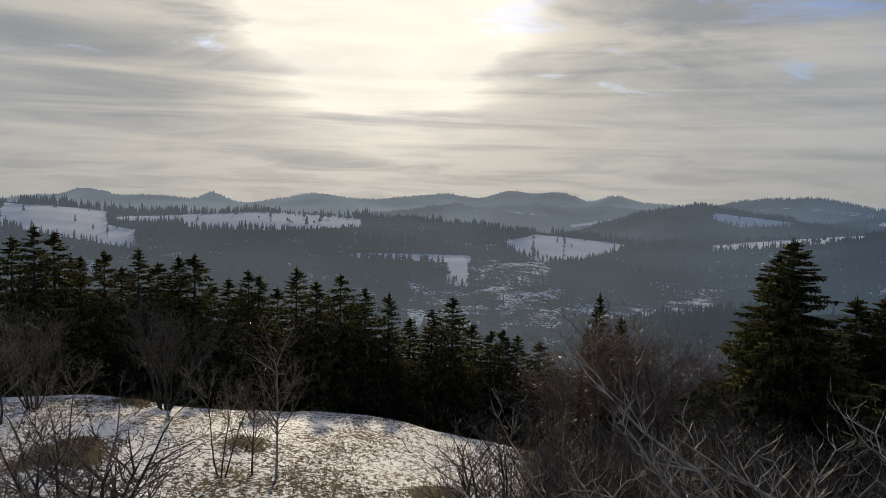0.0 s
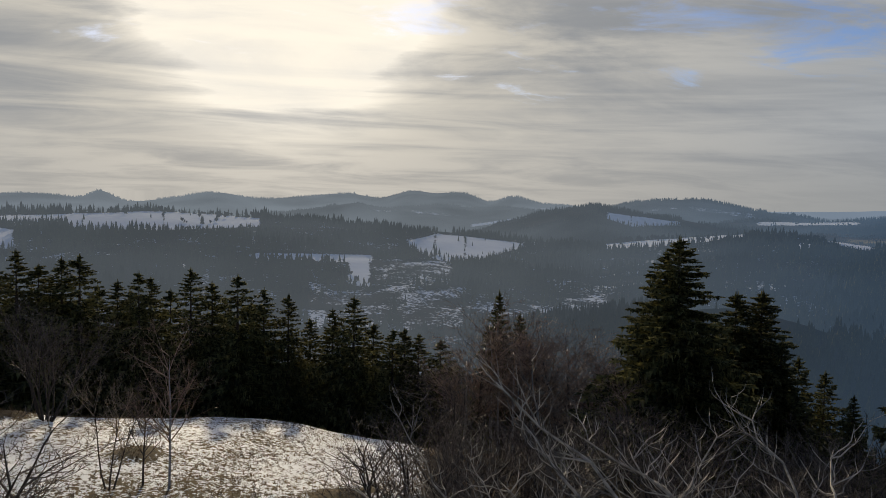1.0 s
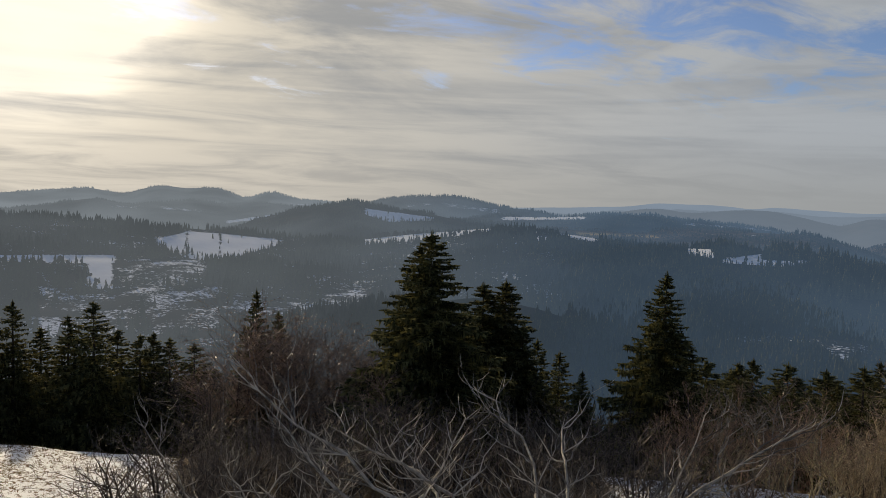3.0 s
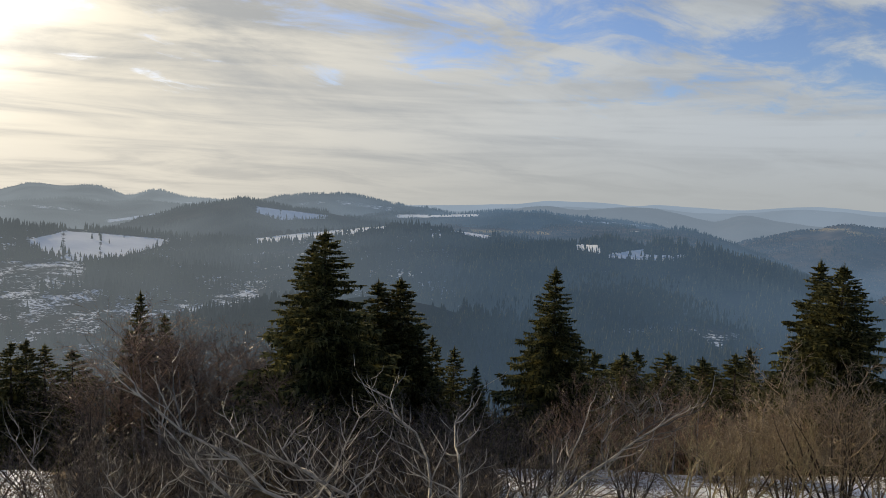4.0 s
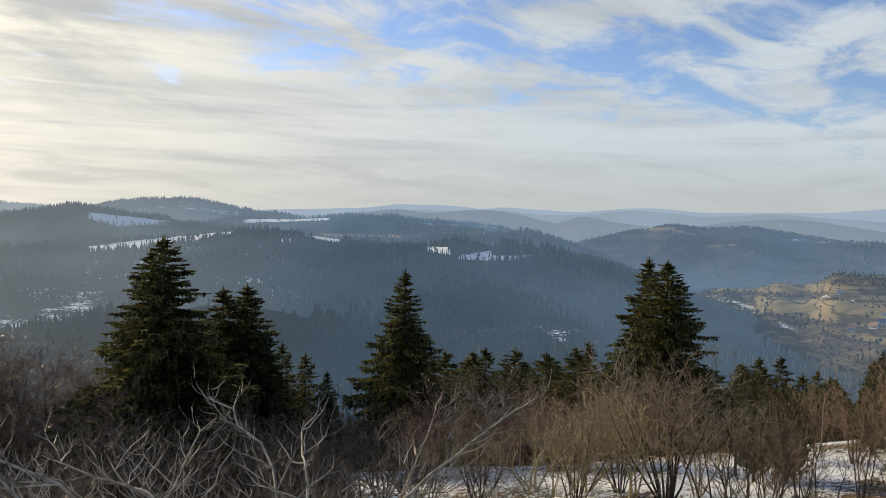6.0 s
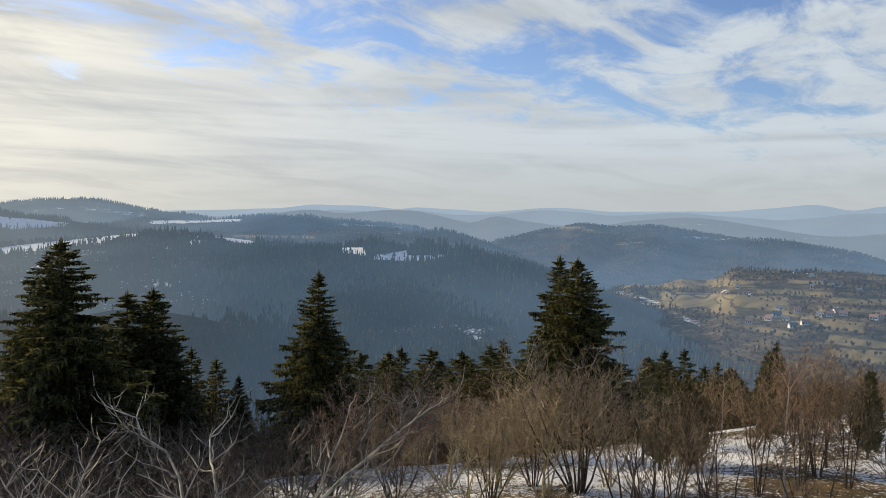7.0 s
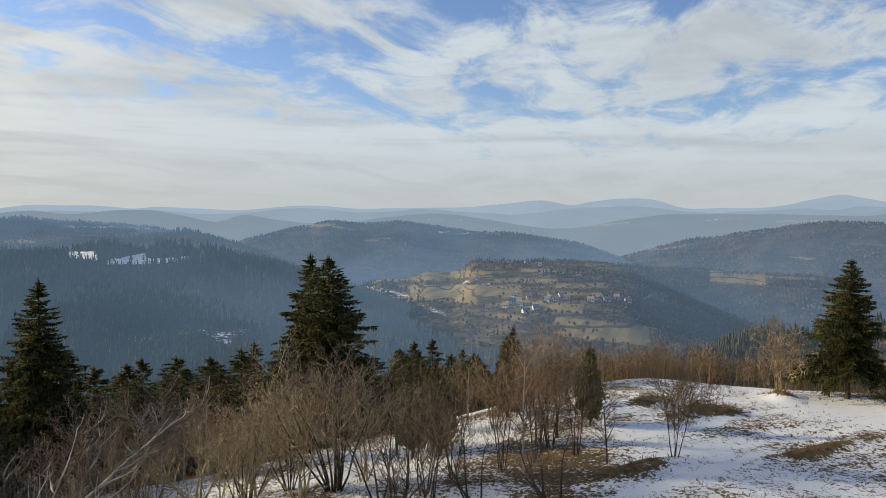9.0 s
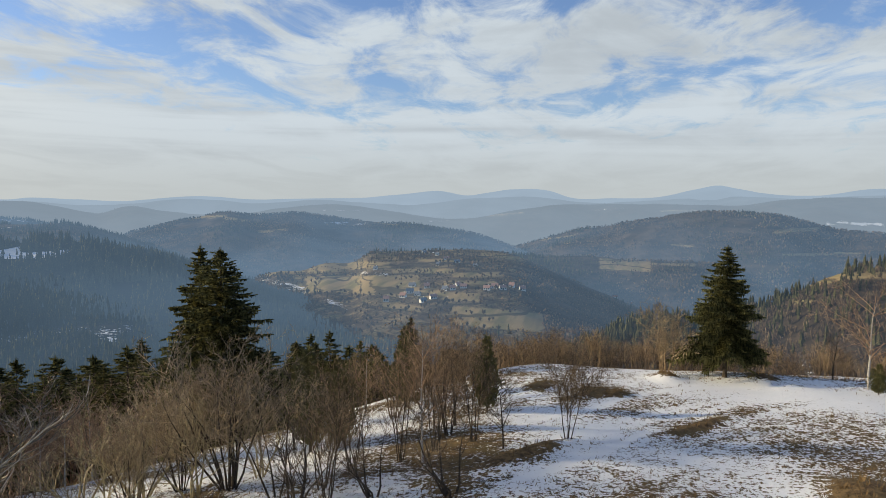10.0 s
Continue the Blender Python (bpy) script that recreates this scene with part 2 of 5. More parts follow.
TWIG_MID = bark_material("mid_brown_twigs", (0.055, 0.039, 0.025), (0.31, 0.215, 0.125), 3.0, 0.6, 0.2)
TWIG_OLIVE = bark_material("olive_willow_twigs", (0.15, 0.12, 0.065), (0.46, 0.37, 0.19), 4.0, 0.5, 0.4)
BIRCH = birch_material()
GROUND = snow_ground_material()
GRASS = plain_material("bleached_grass", (0.08, 0.05, 0.024), (0.27, 0.175, 0.08), 1.5, 0.9)
JUNIPER = plain_material("juniper_needles", (0.03, 0.036, 0.016), (0.17, 0.155, 0.06), 3.0, 0.7)


# ---- mesh building ----
class Shape:
    """Collects vertices and faces for one mesh."""

    def __init__(self):
        self.v, self.f = [], []

    def face(self, *points):
        k = len(self.v)
        self.v.extend(points)
        self.f.append(tuple(range(k, k + len(points))))

    def tube(self, points, radii, sides):
        """A tapered tube along points; it ends in a tip."""
        k = len(self.v)
        for i, p in enumerate(points[:-1]):
            d = (points[i + 1] - p).normalized()
            a = d.cross(Vector((0.31, 0.77, 0.55))).normalized()
            b = d.cross(a)
            for s in range(sides):
                w = 2 * math.pi * s / sides
                self.v.append(p + (a * math.cos(w) + b * math.sin(w)) * radii[i])
        self.v.append(points[-1])
        last = len(self.v) - 1
        rings = len(points) - 1
        for i in range(rings - 1):
            for s in range(sides):
                t = (s + 1) % sides
                self.f.append((k + i * sides + s, k + i * sides + t, k + (i + 1) * sides + t, k + (i + 1) * sides + s))
        for s in range(sides):
            self.f.append((k + (rings - 1) * sides + s, k + (rings - 1) * sides + (s + 1) % sides, last))

    def box(self, x0, y0, z0, x1, y1, z1):
        k = len(self.v)
        self.v += [Vector((x, y, z)) for z in (z0, z1) for y in (y0, y1) for x in (x0, x1)]
        self.f += [tuple(k + i for i in q) for q in ((0, 2, 3, 1), (4, 5, 7, 6), (0, 1, 5, 4), (2, 6, 7, 3), (0, 4, 6, 2), (1, 3, 7, 5))]

    def mesh(self, name, mat, smooth=False):
        me = bpy.data.meshes.new(name)
        me.from_pydata([tuple(p) for p in self.v], [], self.f)
        me.materials.append(mat)
        if smooth:
            me.polygons.foreach_set("use_smooth", [True] * len(me.polygons))
        return me


def part(name, shape, mat, parent, label="", smooth=False):
    ob = new(name, shape.mesh(name, mat, smooth))
    ob.parent = parent
    return tagged(ob, label)


def compass(bearing, r, z=0.0):
    a = radians(bearing)
    return Vector((r * math.sin(a), r * math.cos(a), z))


def curve(points, x):
    """A smooth line through (x, y) points, evaluated at an array x."""
    px, py = np.array(points, float).T
    x = np.asarray(x, float)
    i = np.clip(np.searchsorted(px, x) - 1, 0, len(px) - 2)
    h = px[i + 1] - px[i]
    t = np.clip((x - px[i]) / h, 0, 1)
    slope = np.gradient(py, px)
    return ((2 * t**3 - 3 * t**2 + 1) * py[i] + (t**3 - 2 * t**2 + t) * h * slope[i]
            + (3 * t**2 - 2 * t**3) * py[i + 1] + (t**3 - t**2) * h * slope[i + 1])


def ripple(x, seed, octaves=4):
    """Smooth one-dimensional noise, about -1 to 1, of an array."""
    r = np.random.RandomState(seed)
    out = np.zeros_like(np.asarray(x, float))
    for k in range(octaves):
        for _ in range(3):
            out += 0.5**k * np.sin(np.asarray(x) * 2**k * r.uniform(0.7, 1.4) + r.uniform(0, 6.28)) / 2.2
    return out


def bumps(x, y, seed, octaves=4):
    """Smooth two-dimensional noise of arrays."""
    r = np.random.RandomState(seed)
    out = np.zeros(np.broadcast(x, y).shape)
    for k in range(octaves):
        for _ in range(4):
            a, q = r.uniform(0, 6.28, 2)
            w = 2**k * r.uniform(0.7, 1.4)
            out += 0.55**k * np.sin((x * math.cos(a) + y * math.sin(a)) * w + q) / 2.6
    return out


def sheet_mesh(name, pts, mat, closed=False, attribute=None, values=None):
    """A grid of points (rows, columns, 3) as one mesh."""
    rows, cols = pts.shape[:2]
    idx = np.arange(rows * cols).reshape(rows, cols)
    a, b = idx[:-1, :], idx[1:, :]
    if closed:
        quads = np.stack([a, np.roll(a, -1, 1), np.roll(b, -1, 1), b], -1).reshape(-1, 4)
    else:
        quads = np.stack([a[:, :-1], a[:, 1:], b[:, 1:], b[:, :-1]], -1).reshape(-1, 4)
    me = bpy.data.meshes.new(name)
    me.from_pydata(pts.reshape(-1, 3).tolist(), [], quads[:, ::-1].tolist())
    me.polygons.foreach_set("use_smooth", [True] * len(me.polygons))
    me.materials.append(mat)
    if attribute == "bare":
        me.attributes.new("bare", "FLOAT", "POINT").data.foreach_set("value", values.ravel())
    elif attribute == "cover":
        me.attributes.new("cover", "FLOAT_COLOR", "POINT").data.foreach_set("color", values.ravel())
    return me


# ---- the ground of the near hilltop ----
FALL = [(-180, -0.2), (-90, 0.0), (-60, 0.1), (-29, 0.10), (-22.6, 0.20), (-18.8, 0.35), (-10.8, 0.54), (-4, 0.72), (2.3, 0.98), (11, 1.15), (40, 1.1), (63, 0.85), (89, 0.27), (107, 0.24), (135, 0.2), (180, -0.2)]
BROW = [(-180, 120), (-60, 70), (-29, 61.5), (-10, 62), (2, 65.5), (10, 63), (50, 60), (72, 68), (85, 76.5), (97, 77), (105, 79), (112, 82), (180, 120)]
# old field banks and mole-hill mounds: bearing, distance, height, half width, half length, turn
MOUNDS = [(96.1, 66.5, 0.55, 1.1, 1.9, 0.2), (90.3, 57.3, 0.60, 1.1, 2.6, -0.6), (87.0, 43.2, 0.50, 1.0, 3.0, -0.75), (98.6, 51.0, 0.36, 0.7, 4.4, -0.85),
          (87.0, 60.4, 0.45, 0.98, 1.9, -0.4), (102.6, 68.8, 0.35, 0.9, 2.2, 0.3), (109.2, 41.0, 0.55, 1.8, 1.9, -0.4), (-25.5, 42.0, 0.54, 1.80, 3.38, 1.4),
          (-13.5, 46.0, 0.48, 1.20, 1.95, 1.2), (-21.0, 57.0, 0.36, 1.12, 2.25, 1.3), (-28.5, 33.0, 0.42, 1.95, 2.55, 0.6), (1.5, 42.0, 0.24, 0.75, 3.45, 0.8), (92.6, 57.8, 0.4, 0.6, 1.2, -0.9)]
# the middle of an old cart track over the field: bearing and distance
TRACK = [(84, 41), (87, 44), (90.8, 47.3), (95.4, 53.4), (99.3, 56.4), (102.7, 59.7), (106.3, 63.3), (110, 68), (116, 76)]


def ground_z(bearing, r):
    """Height and openness of the turf of the hilltop at arrays of bearing (degrees) and distance."""
    bearing, r = np.broadcast_arrays(np.asarray(bearing, float), np.asarray(r, float))
    away = r - curve(BROW, bearing)
    drop = 0.40 * 6 * np.logaddexp(0, away / 6)
    z = EYE.z - 12.9 - 0.1 * r * curve(FALL, bearing) - drop
    x, y = r * np.sin(np.radians(bearing)), r * np.cos(np.radians(bearing))
    z = z + 0.22 * bumps(x / 6, y / 6, 5) * np.clip(r / 30, 0, 1)
    low = EYE.z - 118 - 110 * np.clip((r - 560) / 500, 0, 1) + 3 * bumps(x / 150, y / 150, 6)
    soft = 12.0
    z = low + soft * np.logaddexp(0, (z - low) / soft)
    # bearings 7 to 41 open to turf, darkening the ground for undergrowth and shade
    bare = np.where(bearing < 10, 0.05, 0.10) * bumps(x / 4, y / 4, 8) + 0.75 * np.clip((bearing - 7) / 4, 0, 1) * np.clip((41 - bearing) / 4, 0, 1)
    bare = bare + 0.03 * (bearing < 10) + 0.07 * np.clip((54 - r) / 10, 0, 1) * np.clip((bearing - 90) / 5, 0, 1) + (0.05 + 0.14 * bumps(x / 3, y / 3, 13)) * np.clip((bearing - 52) / 5, 0, 1) * np.clip((90 - bearing) / 4, 0, 1)
    bare = bare + 0.6 * np.clip((away - 4) / 10, 0, 1) * np.clip((84 - bearing) / 6, 0, 1)
    for mb, mr, mh, mw, ml, mt in MOUNDS:
        c = compass(mb, mr)
        dx, dy = x - c.x, y - c.y
        u, v = dx * math.cos(mt) + dy * math.sin(mt), -dx * math.sin(mt) + dy * math.cos(mt)
        g = np.exp(-((u / ml) ** 2 + (v / mw) ** 2))
        z, bare = z + mh * g, bare + (0.75 + 0.5 * bumps(x / 0.7, y / 0.7, 9)) * g**1.6
    on = np.clip((bearing - 84) / 3, 0, 1) * np.clip((116 - bearing) / 3, 0, 1)
    for off in (-4.6, -0.9, 0.9, 6.5):
        rut = on * np.exp(-((r - curve(TRACK, bearing) - off - 0.5 * bumps(x / 9, y / 9, 12)) / 0.45) ** 2)
        z, bare = z - 0.06 * rut, bare - 0.28 * rut
    return z, bare


def ground_at(bearing, r):
    return float(ground_z(bearing, r)[0])


def make_ground():
    ahead = np.arange(-40, 120.01, 0.45)
    behind = np.arange(123, 320, 4.0)
    az = np.concatenate([ahead, behind])
    az = np.where(az > 180, az - 360, az)
    r = np.concatenate([[0.002, 6, 14], np.geomspace(20, 130, 150), np.geomspace(134, 520, 60), np.geomspace(560, 4900, 24)])
    A, R = np.meshgrid(az, r)
    z, bare = ground_z(A, R)
    bare = np.where(R > 105, 0.9, bare)
    pts = np.stack([R * np.sin(np.radians(A)), R * np.cos(np.radians(A)), z], -1)
    me = sheet_mesh("ground", pts, GROUND, True, "bare", bare)
    tagged(new("ground", me), "thin wind-worn snow over bleached turf on the hilltop", "ground", kind="structure")


make_ground()


# ---- far hills ----
class Hill:
    """One ridge: crest dips by bearing, its distance, and its foot. Open land is given by bearing and dip, with half widths."""

    def __init__(self, name, crest, far, near, foot, air, glow, wave=0.1, seed=1, fields=(), bow=0.75):
        self.name, self.crest, self.far, self.near, self.foot = name, crest, far, near, foot
        self.wave, self.seed, self.fields, self.bow = wave, seed, fields, bow
        self.air, self.glow = air, glow
        self.lo, self.hi = crest[0][0], crest[-1][0]

    def surface(self, az, u):
        """Points at bearings az and shares u of the way from foot (0) to crest (1); past 1 it falls away behind."""
        az, u = np.broadcast_arrays(np.asarray(az, float), np.asarray(u, float))
        far = self.far * (1 + 0.06 * ripple(az / 9, self.seed + 3))
        near = self.near * (1 + 0.05 * ripple(az / 7, self.seed + 4))
        dip = curve(self.crest, az) + self.wave * ripple(az / 1.6, self.seed)
        top = EYE.z + far * np.tan(np.radians(dip))
        low = EYE.z + self.foot
        r = near + (far - near) * u
        w = np.clip(u, 0, 1)
        rise = self.bow * np.sin(w * math.pi / 2) + (1 - self.bow) * w**1.6
        z = low + (top - low) * rise - np.clip(u - 1, 0, None) * (far - near) * 0.5
        x, y = r * np.sin(np.radians(az)), r * np.cos(np.radians(az))
        rough = bumps(x / (self.far * 0.12), y / (self.far * 0.12), self.seed + 9)
        z = z + rough * 0.11 * (top - low) * np.sin(w * math.pi) ** 1
        return x, y, z

    def open_land(self, az, el):
        """Snow and meadow shares at a bearing and dip. A patch: kind, bearing, dips of its upper and lower edge, then the same at its other end."""
        snow, meadow, bald = np.zeros(np.shape(az)), np.zeros(np.shape(az)), np.zeros(np.shape(az))
        for kind, b0, t0, l0, b1, t1, l1 in self.fields:
            k = np.clip((az - b0) / (b1 - b0), 0, 1)
            up, down = t0 + (t1 - t0) * k - el, el - l0 - (l1 - l0) * k
            side = np.minimum(az - b0, b1 - az) / 0.5 + 0.5
            g = np.clip(np.minimum(np.minimum(up, down) / (0.3 if kind == "meadow" else 0.11) + 0.5, side), 0, 1)
            bald = np.maximum(bald, g * (0.62 if kind == "thin" else 0.9 if kind == "meadow" else 1.0))
            if kind == "snow":
                snow = np.maximum(snow, g)
            elif kind == "thin":
                snow = np.maximum(snow, 0.385 * g)
            else:
                meadow = np.maximum(meadow, g)
        return snow, meadow, bald

    def levels(self):
        """Heights between which the painted valley haze thins."""
        top = EYE.z + self.far * math.tan(radians(max(d for _, d in self.crest)))
        low = EYE.z + self.foot
        return low + 0.15 * (top - low), low + 0.92 * (top - low)

    def spot(self, az, el):
        """The point of the visible face at a bearing and dip."""
        u = np.linspace(0, 1, 400)
        x, y, z = self.surface(az, u)
        dip = np.degrees(np.arctan2(z - EYE.z, np.hypot(x, y)))
        i = int(np.argmin(np.abs(dip - el)))
        return Vector((x[i], y[i], z[i]))

    def build(self, step=0.2, rows=70):
        az = np.arange(self.lo, self.hi + step / 2, step)
        u = np.concatenate([np.linspace(-0.05, 1, rows), [1.05, 1.2, 1.5]])
        A, U = np.meshgrid(az, u)
        x, y, z = self.surface(A, U)
        el = np.degrees(np.arctan2(z - EYE.z, np.hypot(x, y)))
        snow, meadow, bald = self.open_land(A, el)
        if self.name == "snowy":
            snow = np.maximum(snow, 0.27)
        if self.name == "village":
            meadow = np.maximum(meadow, 0.44 * np.clip((88 - A) / 3, 0, 1) * np.clip((A - 65) / 2, 0, 1))
        cover = np.stack([snow, meadow, 0 * snow, 1 + 0 * snow], -1)
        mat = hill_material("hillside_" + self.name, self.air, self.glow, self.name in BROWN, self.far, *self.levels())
        me = sheet_mesh("backdrop_hill", np.stack([x, y, z], -1), mat, False, "cover", cover)
        tagged(new("backdrop_hill_" + self.name, me), HILL_LABELS.get(self.name, "distant wooded hill tinted blue with painted haze"), "hill", kind="structure")

    def plant(self, count, height, green=0.85, tiers=3, sides=5, seed=1, crest_share=0.12, sparse=0.04, crest_wood=False, span=None, open_share=1.0):
        """The wood on this hill: many small conifers and bare crowns in two meshes."""
        r = np.random.RandomState(seed)
        az = r.uniform(*(span or (self.lo, self.hi)), count)
        u = np.sqrt(r.uniform((self.near / self.far) ** 2, 1.0, count))
        u = (u - self.near / self.far) / (1 - self.near / self.far)
        k = int(count * crest_share)
        u[:k] = r.uniform(0.985, 1.02, k)
        x, y, z = self.surface(az, u)
        el = np.degrees(np.arctan2(z - EYE.z, np.hypot(x, y)))
        snow, meadow, bald = self.open_land(az, el)
        clear = bald + 0.35 * bumps(x / 30, y / 30, seed + 2)
        clear = np.where((np.mod(z + 2 * bumps(x / 60, y / 60, seed + 3), 11) < 1.3) & (meadow > 0.3), 0.1, clear)
        clump = bumps(x / 55, y / 55, seed + 5)
        keep = (r.uniform(0, 1, count) < np.where(clear > 0.55, sparse, np.where(clear > 0.3, 0.35, np.where(az > 87, 1.0, open_share)))) & (clump > -0.9)
        if crest_wood:
            keep[:k] = (r.uniform(0, 1, k) < 0.8) & (bumps(az[:k] / 1.2, 0 * az[:k], seed + 8) > -0.15)
        kind = bumps(x / 90, y / 90, seed + 7) + r.normal(0, 0.5, count)
        is_green = kind < np.quantile(kind, green)
        for flag, label in ((True, "far spruce forest on the hillside"), (False, "far bare winter woodland on the hillside")):
            pick = np.nonzero(keep & (is_green == flag))[0]
            if len(pick) == 0:
                continue
            h = height * r.uniform(0.42, 1.18, len(pick)) * (1.0 if flag else 0.72) * (1 + 0.3 * bumps(x[pick] / 40, y[pick] / 40, seed + 11))
            at = np.stack([x[pick], y[pick], z[pick]], -1)
            me = conifer_stuff(at, h, tiers, sides, r) if flag else bare_stuff(at, h, r, *((6, 0.24) if self.far > 700 else (16, 0.035)))
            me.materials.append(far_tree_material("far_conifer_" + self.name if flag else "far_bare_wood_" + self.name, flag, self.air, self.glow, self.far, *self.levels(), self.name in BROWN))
            tagged(new("far_forest" if flag else "far_woodland", me), label, "forest", kind="stuff")


def conifer_stuff(at, h, tiers, sides, r):
    """Small spruces as stacked ragged cones in one mesh."""
    m = len(at)
    w = h * r.uniform(0.15, 0.24, m)
    verts, faces, base = [], [], 0
    for t in range(tiers):
        lo, hi = 0.04 + 0.9 * t / tiers * 0.95, min(1.0, 0.04 + 0.9 * (t + 1.55) / tiers)
        if t == tiers - 1:
            hi = 1.0
        rad = w * (1 - 0.86 * t / tiers)
        ang = r.uniform(0, 6.28, m)[:, None] + np.arange(sides) * 2 * math.pi / sides
        rr = rad[:, None] * r.uniform(0.65, 1.3, (m, sides))
        ring = np.stack([at[:, None, 0] + rr * np.cos(ang), at[:, None, 1] + rr * np.sin(ang),
                         at[:, None, 2] + h[:, None] * (lo + r.uniform(-0.04, 0.04, (m, sides)))], -1)
        tip = at + np.stack([0 * h, 0 * h, h * hi], -1)
        v = np.concatenate([ring, tip[:, None]], 1).reshape(-1, 3)
        k = base + np.arange(m)[:, None] * (sides + 1)
        s = np.arange(sides)
        f = np.stack([k + s, k + (s + 1) % sides, np.broadcast_to(k + sides, (m, sides))], -1).reshape(-1, 3)
        verts.append(v)
        faces.append(f)
        base += len(v)
    me = bpy.data.meshes.new("far_forest")
    me.from_pydata(np.concatenate(verts).tolist(), [], np.concatenate(faces).tolist())
    return me


def bare_stuff(at, h, r, rays=6, thin=0.26):
    """Leafless crowns as sheaves of thin upward rays in one mesh."""
    m = len(at)
    a = r.uniform(0, 6.28, (m, rays))
    lean = r.uniform(0.05, 0.45, (m, rays))
    top = r.uniform(0.55, 1.0, (m, rays))
    foot = at[:, None, :] + np.stack([0 * a, 0 * a, h[:, None] * 0.1 * np.ones_like(a)], -1)
    tip = at[:, None, :] + h[:, None, None] * np.stack([lean * np.cos(a), lean * np.sin(a), top], -1)
    mid = foot * 0.4 + tip * 0.6
    side = np.stack([-np.sin(a), np.cos(a), 0 * a], -1) * (h[:, None, None] * thin)
    v = np.stack([foot, mid + side, tip, mid - side], 2).reshape(-1, 3)
    f = np.arange(m * rays * 4).reshape(-1, 4)
    me = bpy.data.meshes.new("far_woodland")
    me.from_pydata(v.tolist(), [], f.tolist())
    return me


BROWN = ("knoll", "right_dome", "village", "shelf", "near_right", "low_fold")
HILL_LABELS = {
    "snowy": "wooded hill with open snowfields across the valley",
    "spur": "dark spruce-covered spur above the valley floor",
    "lower": "dark spruce slope with a rubbly snow patch",
    "hamlet": "wooded ridge with snowy clearings near its top",
    "village": "terraced meadow hill with a scattered village",
    "near_right": "wooded slope with a bleached grassy top",
}
BY_NAME = {}


def hill(name, *rest, step=0.2, rows=60, **more):
    BY_NAME[name] = Hill(name, *rest, **more)
    BY_NAME[name].build(step, rows)


def patch(kind, b, dip, wide, high, tilt):
    """A patch given by its middle, half width, half height and slope."""
    return (kind, b - wide, dip + high - tilt * wide, dip - high - tilt * wide, b + wide, dip + high + tilt * wide, dip - high + tilt * wide)


hill("farthest", [(-180, 0.1), (-110, 0.2), (-50, 0.1), (-30, -0.6), (10, -0.4), (28, -0.3), (36.5, -0.15), (40.7, 0.07), (43.3, 0.36), (45, 0.32), (47.6, 0.24), (49.3, 0.09), (50.5, 0.22), (53.4, 0.1), (56.6, 0.01), (59.3, 0.27),
                  (62.1, 0.34), (64, 0.17), (69.8, 0.22), (73.2, 0.27), (75.7, 0.44), (79.2, 0.76), (81.3, 0.46), (82.6, 0.66), (84.7, 0.9), (87.3, 0.78), (88.9, 0.27), (92.2, 0.23), (95.5, 0.35),
                  (97.8, 0.83), (99.5, 1.11), (100.5, 0.9), (103.8, 0.41), (105.9, 0.41), (108.5, 0.77), (112, 0.8), (140, 0.2), (180, 0.1)], 4700, 3900, -200, HAZE_TINT["blue"], 0.86, 0.03, 11, step=0.4, rows=16)
hill("far_pale", [(30, -0.9), (36.5, -0.5), (40, -0.2), (44, 0.0), (47, -0.15), (50, 0.0), (53.5, -0.25), (57, -0.15), (61, 0.12), (65, -0.1), (69, 0.05), (73, -0.1), (77, -0.25), (81, 0.15), (86, 0.3),
                  (90, -0.05), (96, 0.08), (101, 0.35), (105, 0.15), (109, 0.4), (118, 0.2)], 4200, 3500, -210, HAZE_TINT["blue"], 0.74, 0.05, 41, rows=24)
hill("far_blue", [(30, -1.2), (36.5, -0.8), (39.5, -0.43), (42.9, -0.1), (45, -0.31), (48, -0.02), (50.9, -0.06), (52.2, -0.35), (53.8, -0.73), (54.6, -0.87), (56.6, -0.36), (59, -0.71), (60.9, -0.9), (65.2, -0.78),
                  (68.1, -0.41), (71.5, -0.24), (74.8, -0.67), (78.3, -1.23), (81.3, -1.31), (84.3, -0.75), (87.7, -0.32), (91.8, -0.23), (96.7, -0.22), (100.5, -0.3), (104.1, 0.1), (107.6, 0.25), (112, 0.1), (118, 0)],
     3700, 2900, -225, HAZE_TINT["blue"], 0.58, 0.04, 12,
     [patch("meadow", 84.0, -1.0, 1.4, 0.05, 0.1), patch("thin", 92.0, -0.6, 1.2, 0.05, 0.05), patch("thin", 72.0, -0.7, 2.0, 0.05, 0.0), patch("meadow", 97.0, -0.7, 1.6, 0.05, 0.0), patch("snow", 108.0, -1.5, 1.6, 0.08, 0.0), patch("thin", 79.0, -1.5, 0.8, 0.06, 0.0)], rows=40)
hill("far_sunward", [(-42, -0.6), (-36, -0.6), (-29.3, -0.71), (-27.4, -0.45), (-25.7, -0.26), (-24.4, 0.12), (-22.1, -0.34), (-20.7, -0.27), (-18.8, -0.31), (-16.9, -0.39), (-15.9, -0.03), (-14.3, -0.66), (-12.5, -0.54), (-10.5, -0.25),
                     (-8, 0.07), (-5.9, -0.23), (-2.9, -0.13), (1.8, 0.24), (3.8, 0.04), (6.3, 0.58), (7.8, 0.47), (10.3, 0.5), (12, -0.05), (14.1, 0.33), (15.7, -0.05), (18.1, -0.2), (24, -0.8), (30, -1.4)], 2900, 2300, -100, HAZE_TINT["sun"], 0.50, 0.03, 13,
     [patch("thin", 16.6, -0.5, 1.4, 0.08, 0.0), patch("thin", 9.5, -0.9, 2.4, 0.16, 0.05)], rows=30)
